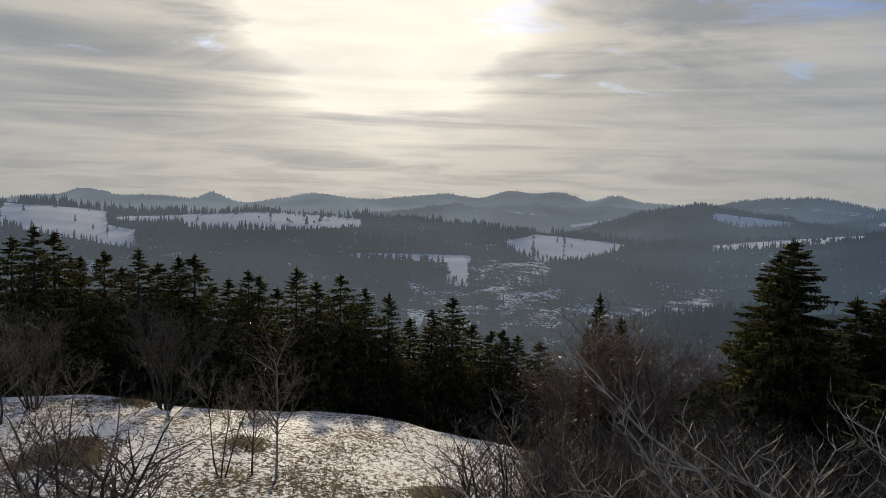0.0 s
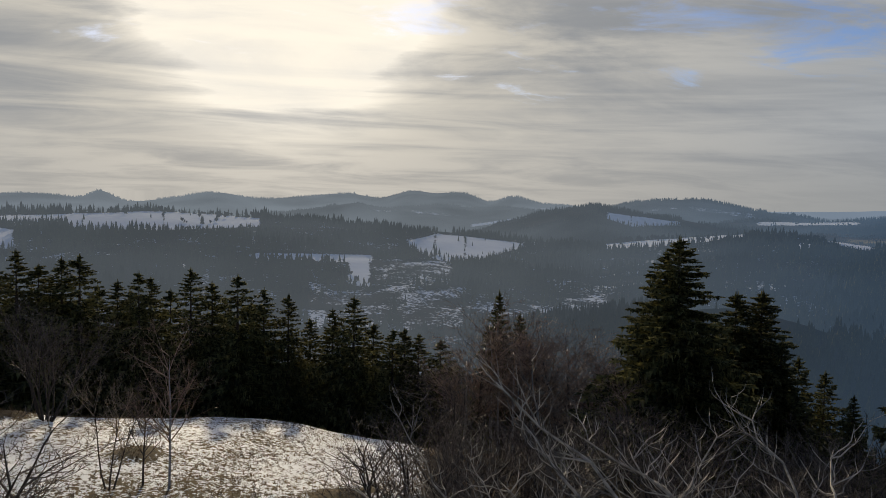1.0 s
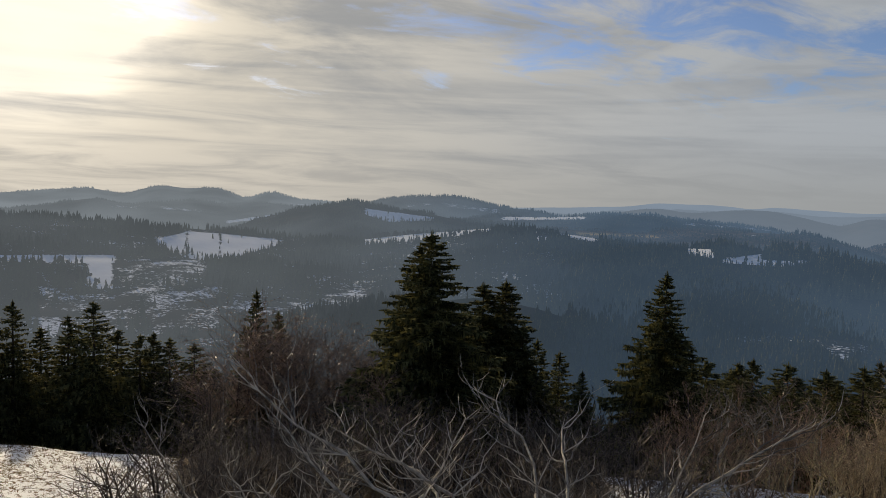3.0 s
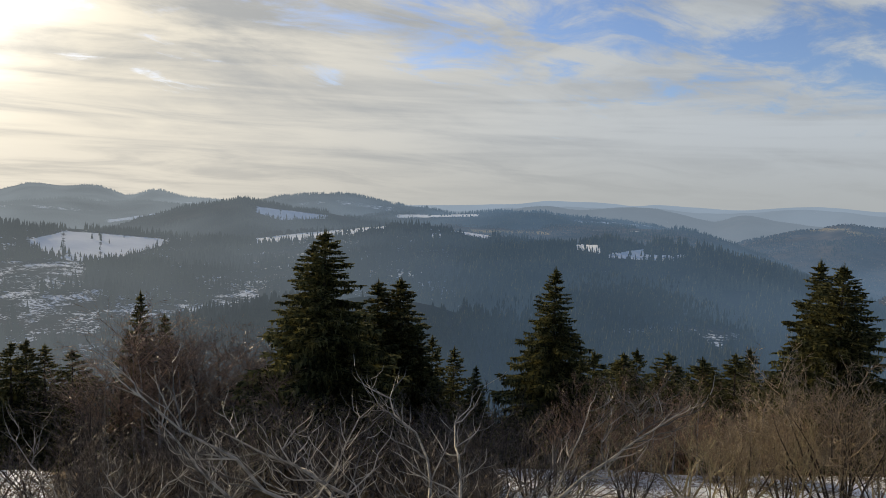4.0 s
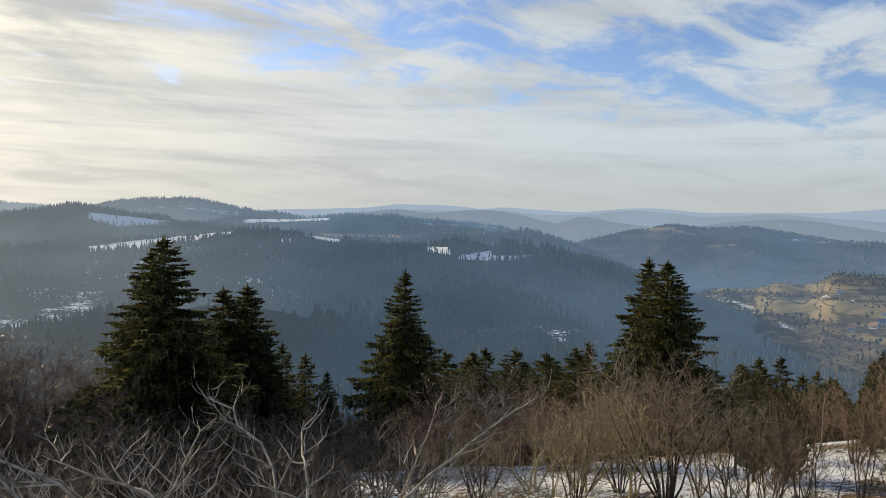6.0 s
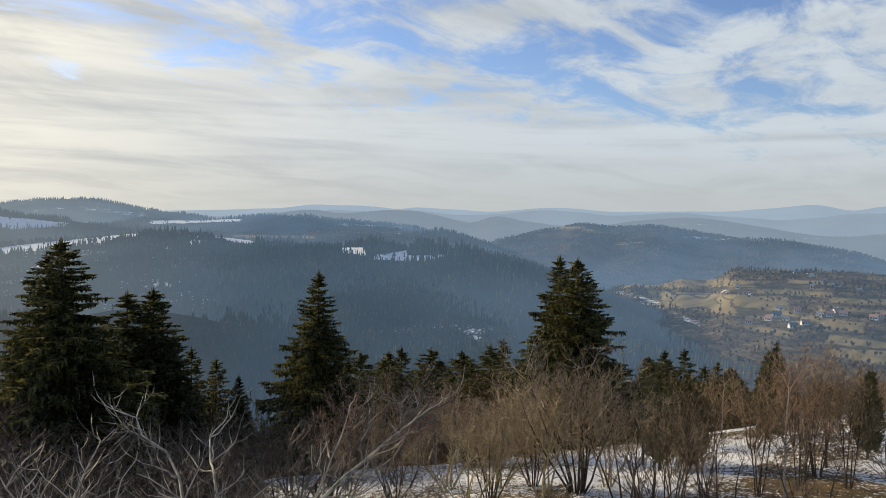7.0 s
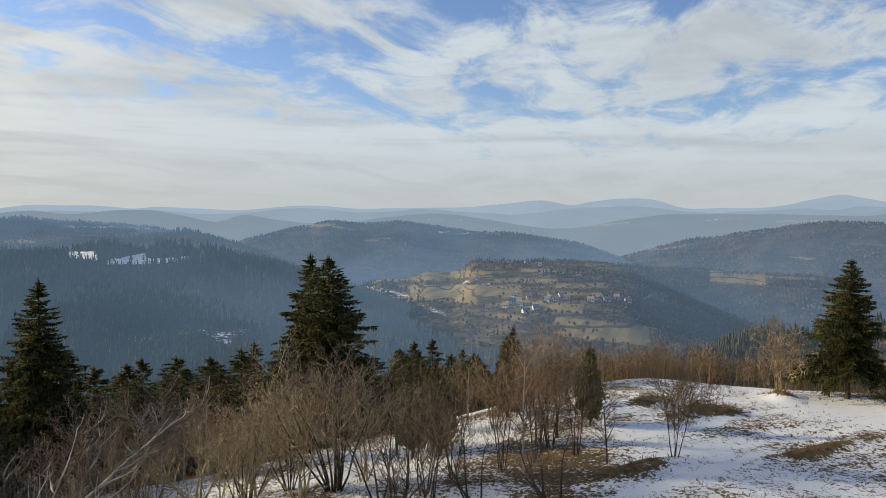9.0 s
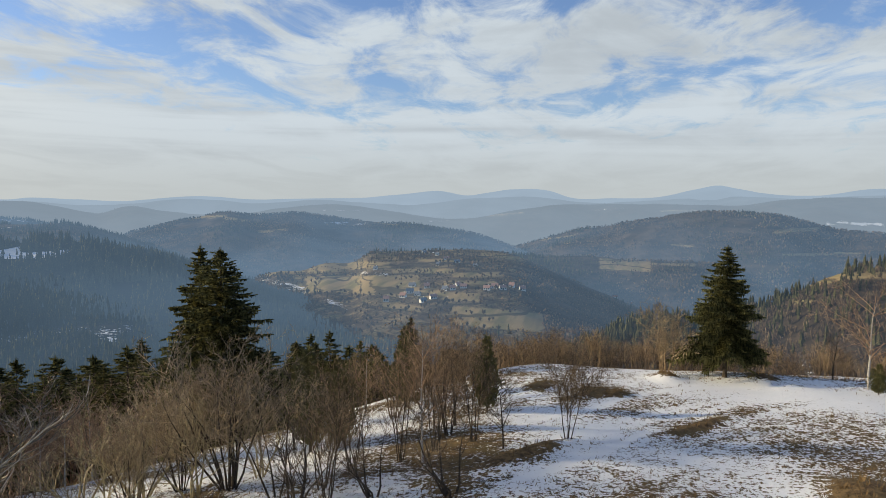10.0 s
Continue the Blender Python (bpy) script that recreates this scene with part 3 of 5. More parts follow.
hill("sun_fold", [(-6, -1.6), (-1, -0.9), (2, -0.45), (4, -0.75), (6.4, -0.55), (9, -0.4), (11, -0.6), (13.5, -0.45), (16, -0.7), (20, -1.3), (24, -2)], 2600, 2100, -95, HAZE_TINT["sun"], 0.42, 0.05, 43,
     [patch("thin", 8.0, -1.1, 2.0, 0.12, -0.06), patch("snow", 13.2, -1.55, 2.4, 0.1, 0.16), patch("thin", 4.0, -1.0, 1.0, 0.1, 0.0)], rows=30)
hill("mast", [(14, -1.6), (18.5, -0.84), (21.9, -0.03), (24.1, 0.22), (25.9, 0.4), (27.7, 0.38), (29.4, 0.18), (31.6, -0.31), (33.9, -0.51), (36.5, -1.14), (42, -1.6)], 2500, 2050, -90, HAZE_TINT["sun"], 0.37, 0.04, 14,
     [patch("thin", 29, -0.4, 2.2, 0.18, -0.1), patch("thin", 25, -0.3, 1.2, 0.1, 0.1)], rows=40)
hill("rounded", [(8, -3.2), (10.5, -2.6), (12.1, -2.1), (12.9, -1.8), (14.5, -1.35), (16.5, -0.8), (18.5, -0.4), (20.4, -0.12), (21.9, -0.4), (23.8, -0.7), (26, -1.0), (28, -1.3), (30.5, -1.55), (33.1, -1.9), (38, -3)], 1900, 1450, -100, HAZE_TINT["sun"], 0.27, 0.03, 15,
     [("snow", 21.0, -0.65, -1.1, 22.7, -0.85, -1.65), ("snow", 22.7, -0.85, -1.65, 26.2, -1.2, -1.44)], step=0.1, rows=80)
hill("plateau", [(24, -2.0), (27.2, -1.49), (29.3, -1.15), (30.9, -0.95), (33.9, -0.98), (36.5, -0.8), (39.5, -0.55), (42, -0.6), (45, -0.85), (47.6, -0.98), (50.6, -1.35), (51.8, -1.65), (53.5, -2.2), (57, -3)], 2200, 1500, -140, HAZE_TINT["sun"], 0.36, 0.03, 16,
     [("snow", 31.4, -1.0, -1.25, 37.5, -0.82, -1.0), ("thin", 44.6, -0.96, -1.2, 50.6, -1.25, -1.45)], step=0.1, rows=80)
hill("low_fold", [(27, -2.6), (30.5, -2.0), (33.9, -1.75), (37.3, -1.75), (40.8, -1.8), (43.4, -1.5), (47.2, -1.4), (50.6, -1.6), (52.6, -1.45), (53.9, -1.75), (55.5, -2.2), (57.5, -2.9), (60, -3.8)], 1800, 1250, -130, HAZE_TINT["sun"], 0.29, 0.04, 44,
     [patch("meadow", 40.0, -2.1, 3.0, 0.10, 0.0), patch("thin", 48.0, -1.75, 2.2, 0.06, 0.0)], rows=60)
hill("knoll", [(52, -4.4), (54.9, -3.28), (56.7, -2.2), (58.6, -1.68), (61.3, -1.2), (62.8, -0.85), (65.2, -0.98), (68.5, -0.87), (71.5, -1.25), (74.8, -1.68), (78.3, -1.85), (81.3, -2.35), (83, -2.9), (84.5, -3.4), (86.5, -4.42), (88, -5)], 2100, 1450, -165, HAZE_TINT["side"], 0.31, 0.04, 17,
     [patch("meadow", 62.0, -1.15, 1.3, 0.10, 0.05), patch("meadow", 63.9, -1.35, 0.8, 0.10, -0.1), patch("thin", 71.0, -1.65, 1.2, 0.10, 0.0), patch("thin", 72.6, -1.75, 1.1, 0.08, 0.05), patch("meadow", 66.5, -2.2, 1.0, 0.08, 0.1), patch("meadow", 75.0, -1.75, 0.9, 0.05, -0.1)], step=0.1, rows=80)
hill("right_dome", [(80, -5.6), (82.6, -4.5), (85, -3.4), (86.9, -2.85), (88.5, -2.35), (91.9, -1.82), (94.7, -1.3), (96.7, -0.96), (98.6, -0.75), (100.5, -0.82), (103.1, -0.92), (104.9, -1.3), (106.6, -1.82), (109.8, -2.15), (116, -3)], 2100, 1500, -190, HAZE_TINT["side"], 0.25, 0.04, 18,
     [patch("meadow", 104.5, -2.0, 1.4, 0.14, 0.1), patch("meadow", 106, -3.6, 2.4, 0.1, 0.05), patch("meadow", 88.0, -2.75, 1.3, 0.07, 0.12), patch("meadow", 97, -3.2, 0.8, 0.07, 0.0)], step=0.1, rows=70)
hill("shelf", [(78, -6.2), (81.7, -5.0), (83.5, -4.25), (87.7, -4.15), (90.2, -4.1), (92.7, -4.3), (95.9, -4.4), (98.7, -4.45), (100.6, -4.9), (102.8, -5.3), (104.6, -5.8), (106.4, -6.85), (110, -9)], 1650, 1250, -190, HAZE_TINT["side"], 0.22, 0.04, 45,
     [("meadow", 91.1, -4.2, -5.12, 94.8, -4.36, -5.21), patch("meadow", 96.3, -4.6, 1.6, 0.10, -0.02), patch("meadow", 100, -5.3, 1.4, 0.08, 0.0)], step=0.1, rows=60)
hill("village", [(58, -9), (60.5, -8.3), (63.1, -7.3), (64.8, -5.9), (66, -5.4), (68.9, -5.15), (70.2, -4.75), (72.7, -4.5), (73.5, -4.05), (75.7, -3.8), (78.3, -3.72), (82.2, -3.72), (84.3, -3.95), (86.9, -5.0), (89.4, -6.05), (91.9, -7.0), (94.8, -8.4), (96.8, -9.7), (102, -12)],
     1400, 640, -122, HAZE_TINT["side"], 0.16, 0.04, 19,
     [("meadow", 69.1, -4.75, -5.49, 73.1, -4.55, -5.16), ("meadow", 73.1, -4.5, -5.16, 75.3, -4.6, -5.05), ("meadow", 68.0, -5.64, -6.7, 77.6, -5.58, -7.38), ("meadow", 80.0, -7.9, -9.39, 87.1, -8.5, -9.94), ("meadow", 82.2, -3.85, -4.15, 86.2, -4.3, -4.6),
      ("thin", 73.1, -5.29, -5.55, 75.3, -5.48, -5.74), ("meadow", 66.0, -5.3, -5.55, 69.1, -4.95, -5.35), ("thin", 65.3, -5.5, -5.8, 67.3, -5.95, -6.4), ("thin", 67.3, -5.9, -6.5, 69.0, -6.5, -7.0), ("thin", 69.8, -7.01, -7.33, 72.1, -7.89, -8.33),
      patch("meadow", 79.8, -7.2, 2.4, 0.35, -0.05), patch("meadow", 77.8, -5.3, 2.4, 0.22, 0.0), patch("meadow", 82.0, -5.6, 2.0, 0.22, 0.02), patch("meadow", 81.5, -6.3, 2.2, 0.25, 0.0), patch("meadow", 79.0, -4.5, 1.6, 0.14, 0.0), patch("thin", 77.9, -3.92, 1.0, 0.06, 0.0),
      patch("meadow", 76.2, -8.1, 1.5, 0.3, -0.1)], step=0.1, rows=110)
hill("snowy", [(-44, -1.0), (-36, -0.8), (-33, -0.78), (-31.2, -0.68), (-29.3, -0.85), (-27.4, -0.93), (-25, -1.15), (-22.5, -1.47), (-17.7, -1.58), (-11.7, -1.36), (-9.2, -1.46), (-5, -1.75), (-3.3, -1.75), (-0.3, -1.75), (1.9, -1.95), (6.2, -2.3), (10.4, -2.6),
               (14.6, -2.85), (17.8, -3.05), (20.2, -3.1), (22.4, -2.78), (26.1, -2.38), (29.5, -2.0), (32.2, -1.9), (34.3, -2.0), (36.5, -2.2), (39.5, -2.5), (43, -2.9), (46.4, -3.3), (49.4, -4.0), (54, -5.2)], 1200, 520, -112, HAZE_TINT["mid"], 0.225, 0.03, 20,
     [("snow", -33, -0.75, -2.3, -29.3, -0.95, -2.5), ("snow", -29.3, -0.95, -2.49, -22.9, -1.35, -3.77), ("snow", -22.9, -2.39, -3.77, -21.1, -2.7, -4.06), ("snow", -22.3, -1.84, -2.07, -17.5, -1.62, -2.35), ("snow", -17.7, -1.5, -2.76, -11.7, -1.3, -2.71),
      ("snow", -11.7, -1.3, -2.71, -5.0, -1.71, -2.35), ("snow", -5.8, -4.3, -4.7, 3.4, -4.35, -4.95), ("snow", 1.6, -4.5, -6.65, 3.2, -4.46, -6.74), ("snow", 6.1, -3.23, -3.74, 8.1, -2.65, -4.54), ("snow", 8.1, -2.65, -4.58, 10.4, -2.76, -4.8),
      ("snow", 10.4, -2.76, -4.8, 14.9, -3.2, -3.45), ("snow", 20.9, -3.01, -3.42, 26.1, -2.3, -2.89), ("snow", 26.1, -2.3, -2.82, 30.6, -1.84, -2.26), ("thin", -1.5, -6.5, -10.77, 10.6, -6.58, -9.96), ("thin", 3.2, -4.6, -6.5, 9.5, -4.7, -6.6),
      ("thin", 10.6, -7.01, -8.91, 21.5, -6.83, -8.51), ("snow", 33.9, -1.9, -2.1, 36.5, -2.05, -2.26), ("snow", 33.9, -2.35, -2.74, 36.1, -2.52, -2.91), ("snow", 36.5, -2.2, -2.4, 38.4, -2.4, -2.7)], step=0.1, rows=150)
hill("hamlet", [(27, -5.2), (30.6, -4.2), (33.9, -3.75), (37.4, -3.4), (40.8, -3.2), (44.2, -2.95), (46.4, -2.68), (49.3, -2.75), (51.8, -2.75), (54.3, -2.95), (57.5, -3.6), (60, -4.25), (63.5, -5.3), (66, -6.3), (70, -7.8), (72.1, -8.7), (74.7, -10), (79, -12.5)],
     1020, 560, -114, HAZE_TINT["mid"], 0.215, 0.05, 46, [("snow", 45.0, -2.84, -3.26, 46.8, -2.87, -3.47), ("snow", 47.5, -3.45, -3.79, 49.9, -3.04, -3.84), ("snow", 49.9, -3.46, -3.84, 52.8, -3.32, -3.78)], step=0.1, rows=110)
hill("spur", [(22, -11.5), (27.6, -8.7), (30.9, -7.2), (33.5, -6.5), (36.7, -6.05), (39.9, -5.9), (43, -5.95), (47, -5.65), (50.9, -6.05), (52.9, -6.35), (55.8, -7.15), (59.2, -8), (62.6, -9.2), (65.2, -10.6), (69, -13)], 820, 450, -116, HAZE_TINT["mid"], 0.18, 0.05, 21,
     [patch("thin", 42.0, -6.6, 1.6, 0.12, -0.1)], step=0.1, rows=90)
hill("lower", [(4, -13), (12, -10.4), (18, -8.6), (22.5, -7.8), (27.3, -7.45), (30.6, -7.3), (34, -7.8), (37.5, -8.6), (41, -9.1), (45.3, -9.0), (49.6, -8.5), (53.5, -8.35), (57.3, -8.6), (60, -10), (64, -13)], 620, 400, -112, HAZE_TINT["side"], 0.165, 0.06, 47,
     [("thin", 53.7, -8.8, -9.25, 55.8, -9.1, -9.94), ("thin", 54.5, -8.6, -9.3, 57.1, -8.7, -9.52), ("thin", 50.2, -8.6, -8.95, 54.1, -8.55, -8.9), ("thin", 46.5, -8.9, -9.3, 50.5, -8.7, -9.3)], step=0.1, rows=90)
hill("near_right", [(84, -14), (88.6, -11.2), (90.7, -10.3), (92.8, -9.5), (96.8, -8.75), (101.8, -7.5), (104.3, -6.5), (105.7, -5.6), (107.7, -4.7), (109.9, -4.25), (114, -4.0), (122, -3.8)], 480, 260, -78, HAZE_TINT["side"], 0.055, 0.03, 22,
     [("meadow", 104.6, -5.6, -6.0, 107.7, -4.6, -5.35), ("meadow", 107.7, -4.6, -5.35, 112, -4.0, -4.7), patch("meadow", 104.9, -6.9, 0.8, 0.15, 0.1)], rows=70)
BY_NAME["far_sunward"].plant(14000, 7, 0.97, 1, 4, 31, 0.35)
BY_NAME["sun_fold"].plant(6000, 7, 0.9, 1, 4, 48, 0.3)
BY_NAME["far_blue"].plant(5000, 5, 0.7, 1, 4, 30, 0.3)
BY_NAME["mast"].plant(6000, 9, 0.9, 1, 4, 32, 0.25)
BY_NAME["rounded"].plant(9000, 9, 0.85, 2, 4, 33, 0.15)
BY_NAME["plateau"].plant(7000, 9, 0.75, 2, 4, 34, 0.2)
BY_NAME["low_fold"].plant(7000, 8, 0.5, 2, 4, 49, 0.15)
BY_NAME["knoll"].plant(14000, 8, 0.2, 2, 4, 35, 0.1)
BY_NAME["right_dome"].plant(14000, 8, 0.15, 2, 4, 36, 0.1)
BY_NAME["shelf"].plant(6000, 8, 0.45, 2, 4, 50, 0.06)
BY_NAME["village"].plant(20000, 7, 0.10, 2, 5, 37, 0.03, 0.006, open_share=0.32)
BY_NAME["snowy"].plant(32000, 10.5, 0.88, 3, 5, 38, 0.07, 0.012, True)
BY_NAME["snowy"].plant(420, 13, 0.9, 3, 5, 53, 1.0, 0.9, True, (-36, -4))
BY_NAME["hamlet"].plant(14000, 11, 0.93, 3, 5, 51, 0.12, 0.1)
BY_NAME["spur"].plant(11000, 11, 0.95, 3, 5, 39, 0.12, 0.08)
BY_NAME["lower"].plant(9000, 10, 0.95, 3, 5, 52, 0.10, 0.08)
BY_NAME["near_right"].plant(4600, 8, 0.45, 3, 5, 40, 0.05, 0.03)


def slope_wood():
    """The wood on the steep side of the hilltop, below the brow."""
    r = np.random.RandomState(50)
    b = r.uniform(-38, 112, 9000)
    d = np.sqrt(r.uniform(130**2, 470**2, 9000))
    keep = d > curve(BROW, b) + 26
    b, d = b[keep], d[keep]
    z = ground_z(b, d)[0]
    at = np.stack([d * np.sin(np.radians(b)), d * np.cos(np.radians(b)), z], -1)
    high = np.minimum(r.uniform(7, 14, len(b)), EYE.z - d * np.tan(np.radians(12.2)) - z)
    tall = high > 4
    at, high = at[tall], high[tall]
    pick = r.uniform(0, 1, len(at)) < 0.7
    for flag in (True, False):
        k = pick == flag
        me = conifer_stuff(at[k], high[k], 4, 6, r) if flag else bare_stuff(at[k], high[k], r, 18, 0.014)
        # a trace of haze is painted into this wood as emission
        me.materials.append(far_tree_material("slope_conifer" if flag else "slope_bare_wood", flag, HAZE_TINT["side"], 0.02, 900, -120, 10))
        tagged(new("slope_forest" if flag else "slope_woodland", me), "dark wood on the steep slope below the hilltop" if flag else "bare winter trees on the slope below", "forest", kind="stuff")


slope_wood()


# ---- trees of the hilltop ----
def spruce(height, width, seed, gaunt=0.0, low=0.05, boughs=330, gap=0.27, fine=False):
    """A Norway spruce: straight trunk and drooping boughs hung with needle sprays."""
    r = random.Random(seed)
    root = new("spruce")
    stem = Shape()
    pts = [Vector((0, 0, -0.4)), Vector((0, 0, height * 0.3)), Vector((0, 0, height * 0.7)), Vector((0, 0, height))]
    stem.tube(pts, [height * 0.017, height * 0.013, height * 0.006], 7)
    part("trunk", stem, BARK, root)
    crown = Shape()
    lobe = [r.uniform(0, 6.28) for _ in range(4)]
    wide = 0.065 if fine else 0.10
    whorls = int(height * 2.1)
    sway = [r.uniform(0.78, 1.2) for _ in range(whorls + 1)]
    for b in range(boughs):
        w = min(whorls - 1, int(whorls * ((b + r.random()) / boughs) ** 1.12))
        t = min(0.99, max(low, low + (0.985 - low) * (w + 0.5 + r.gauss(0, 0.28 if fine else 0.7)) / whorls))
        h = t * height
        a = b * 2.39996 + r.uniform(-0.5, 0.5)
        uneven = 1 + 0.15 * math.sin(a + lobe[0]) + 0.13 * math.sin(2 * a + lobe[3] + 4 * t) + 0.14 * math.sin(25 * t + lobe[1]) * (1 - t)
        reach = sway[w] * width * (1 - t) ** (0.86 + 0.2 * gaunt) * (0.55 + 0.45 * min(1, t / 0.2)) * uneven + 0.10
        length = reach * r.uniform(0.62, 1.12)
        if r.random() < 0.10 + 0.14 * gaunt:
            length *= 0.55
        out = Vector((math.cos(a), math.sin(a), 0))
        side = Vector((-math.sin(a), math.cos(a), 0))
        lift = 0.85 * (t - 0.58) + r.uniform(-0.14, 0.12)
        steps = max(3, int(length / gap))
        start = Vector((0, 0, h))
        for s in range(1, steps + 1):
            q = s / steps
            p = start + out * (length * q) + Vector((0, 0, length * (lift * q - 0.55 * q * q + 0.40 * q**3)))
            fan = (0.05 + 0.05 * (1 - t) + 0.21 * length * (1 - 0.6 * q)) * r.uniform(0.6, 1.3)
            ahead = out * (0.14 + 0.06 * length)
            for sign in (-1, 1):
                end = p + side * (sign * fan) + ahead * r.uniform(0.5, 1.2) + Vector((0, 0, -fan * r.uniform(0.1, 0.9) + 0.04))
                mid = (p + end) / 2
                thick = Vector((0, 0, 0.045 + 0.04 * r.random()))
                crown.face(p, mid - thick - out * 0.06, end, mid + thick * 0.6 + out * 0.07)
            for lean in (-1, -0.4, 0.4, 1) if fine else (-1, 0, 1):
                hang = p + side * (lean * fan * r.uniform(0.2, 0.9)) + out * r.uniform(-0.1, 0.1)
                drop = Vector((r.uniform(-0.1, 0.1), r.uniform(-0.1, 0.1), -(0.14 + 0.15 * length) * (1.1 - 0.6 * t) * r.uniform(0.3, 1.4)))
                crown.face(hang - out * wide + side * wide * 0.6, hang + drop, hang + out * wide - side * wide * 0.6)
        tip = start + out * length + Vector((0, 0, length * (lift - 0.15)))
        for sign in (-1, 0, 1):
            point = tip + out * r.uniform(0.1, 0.3) + side * (sign * r.uniform(0.05, 0.2)) + Vector((0, 0, r.uniform(-0.05, 0.14)))
            crown.face(tip - out * 0.2 + side * 0.05, tip - out * 0.2 - side * 0.05, point)
    top = Vector((0, 0, height))
    for k in range(9):
        a, z = k * 2.4, -0.10 * k
        o = Vector((math.cos(a), math.sin(a), 0))
        crown.face(top + Vector((0, 0, 0.30 + z * 0.4)) + o * 0.02 * k, top + o * (0.04 + 0.02 * k) - Vector((0, 0, 0.25 - z)), top - o * 0.04 - Vector((0, 0, 0.3 - z)))
    tagged(part("crown", crown, NEEDLES, root), kind="stuff")
    return root


def bough(shape, fine, r, p, d, length, radius, level, deepest, up, kink, kids, crook=1, least=0.010, sides=0):
    """One limb and, in turn, its twigs; levels past the first go to the fine mesh."""
    segs = (5 if level == 0 else 4 if level == 1 else 3 if level == 2 else 2) + (4 if crook > 1 and level < 3 else 0) - (1 if level > 2 and crook == 1 else 0)
    pts, rad = [p], [radius]
    for s in range(segs):
        d = (d + Vector((r.gauss(0, kink), r.gauss(0, kink), r.gauss(0, kink) + up * (0.5 + 0.5 * level)))).normalized()
        pts.append(pts[-1] + d * (length / segs))
        rad.append(radius * (1 - 0.8 * (s + 1) / segs))
    (shape if level < 1 else fine).tube(pts, rad, sides or (6 if level == 0 else 4 if level == 1 else 3))
    if level >= deepest:
        return
    count = kids[level]
    for c in range(count):
        q = r.uniform(0.22 if level else 0.3, 1.0)
        i = min(int(q * segs), segs - 1)
        spot = pts[i].lerp(pts[i + 1], q * segs - i)
        along = (pts[i + 1] - pts[i]).normalized()
        a = r.uniform(0, 6.28)
        across = along.orthogonal().normalized()
        across = Matrix.Rotation(a, 3, along) @ across
        way = (along * r.uniform(0.5, 1.0) + across * r.uniform(0.5, 1.0)).normalized()
        size = length * r.uniform(0.35, 0.62) * (1.15 - 0.5 * q)
        bough(shape, fine, r, spot, way, size, max(radius * 0.52 * (1 - 0.5 * q), least), level + 1, deepest, up, kink, kids, crook, least, sides)


def bare_tree(name, height, seed, stems=1, lean=0.25, up=0.10, kink=0.16, kids=(9, 6, 4), deepest=3, thick=0.016, bark=None, twig=None, share=0.8, crook=1, least=0.010, fork=0.0):
    """A leafless tree or shrub: one or many stems, limbs and fine twigs."""
    r = random.Random(seed)
    root = new(name)
    trunks, fine = [], Shape()
    for s in range(stems):
        a = 6.283 * s / stems + r.uniform(-0.5, 0.5)
        tilt = lean * r.uniform(0.65 if fork else 0.3, 1.2) if stems > 1 else lean * 0.2
        d = Vector((math.cos(a) * tilt, math.sin(a) * tilt, 1)).normalized()
        start = Vector((math.cos(a), math.sin(a), 0)) * (0.03 * height if stems > 1 else 0) + Vector((0, 0, -0.3))
        if fork:
            start = Vector((math.cos(a) * 0.05, math.sin(a) * 0.05, height * fork * r.uniform(0.8, 1.0)))
        wood = Shape()
        bough(wood, fine, r, start, d, height * share * r.uniform(0.85, 1.05), height * thick * (1.0 if stems == 1 else 0.6), 0, deepest, up, kink, kids, crook, least)
        trunks.append(wood)
    # bring the whole to the wanted height
    tops = sorted(p.z for p in fine.v)
    k = height / tops[int(len(tops) * 0.99)]
    for sh in (*trunks, fine):
        sh.v = [p * k for p in sh.v]
    if fork:
        bole = Shape()
        bole.tube([Vector((0, 0, -0.3)), Vector((0.06, 0, height * fork * 0.5)), Vector((0, 0, height * fork * 1.02))], [height * thick * 1.5, height * thick * 1.2], 8)
        part("trunk", bole, bark or BARK, root)
    for wood in trunks:
        part("trunk" if stems == 1 else "limb" if fork else "stem", wood, bark or BARK, root)
    tagged(part("crown", fine, twig or TWIG_BROWN, root), kind="stuff")
    return root


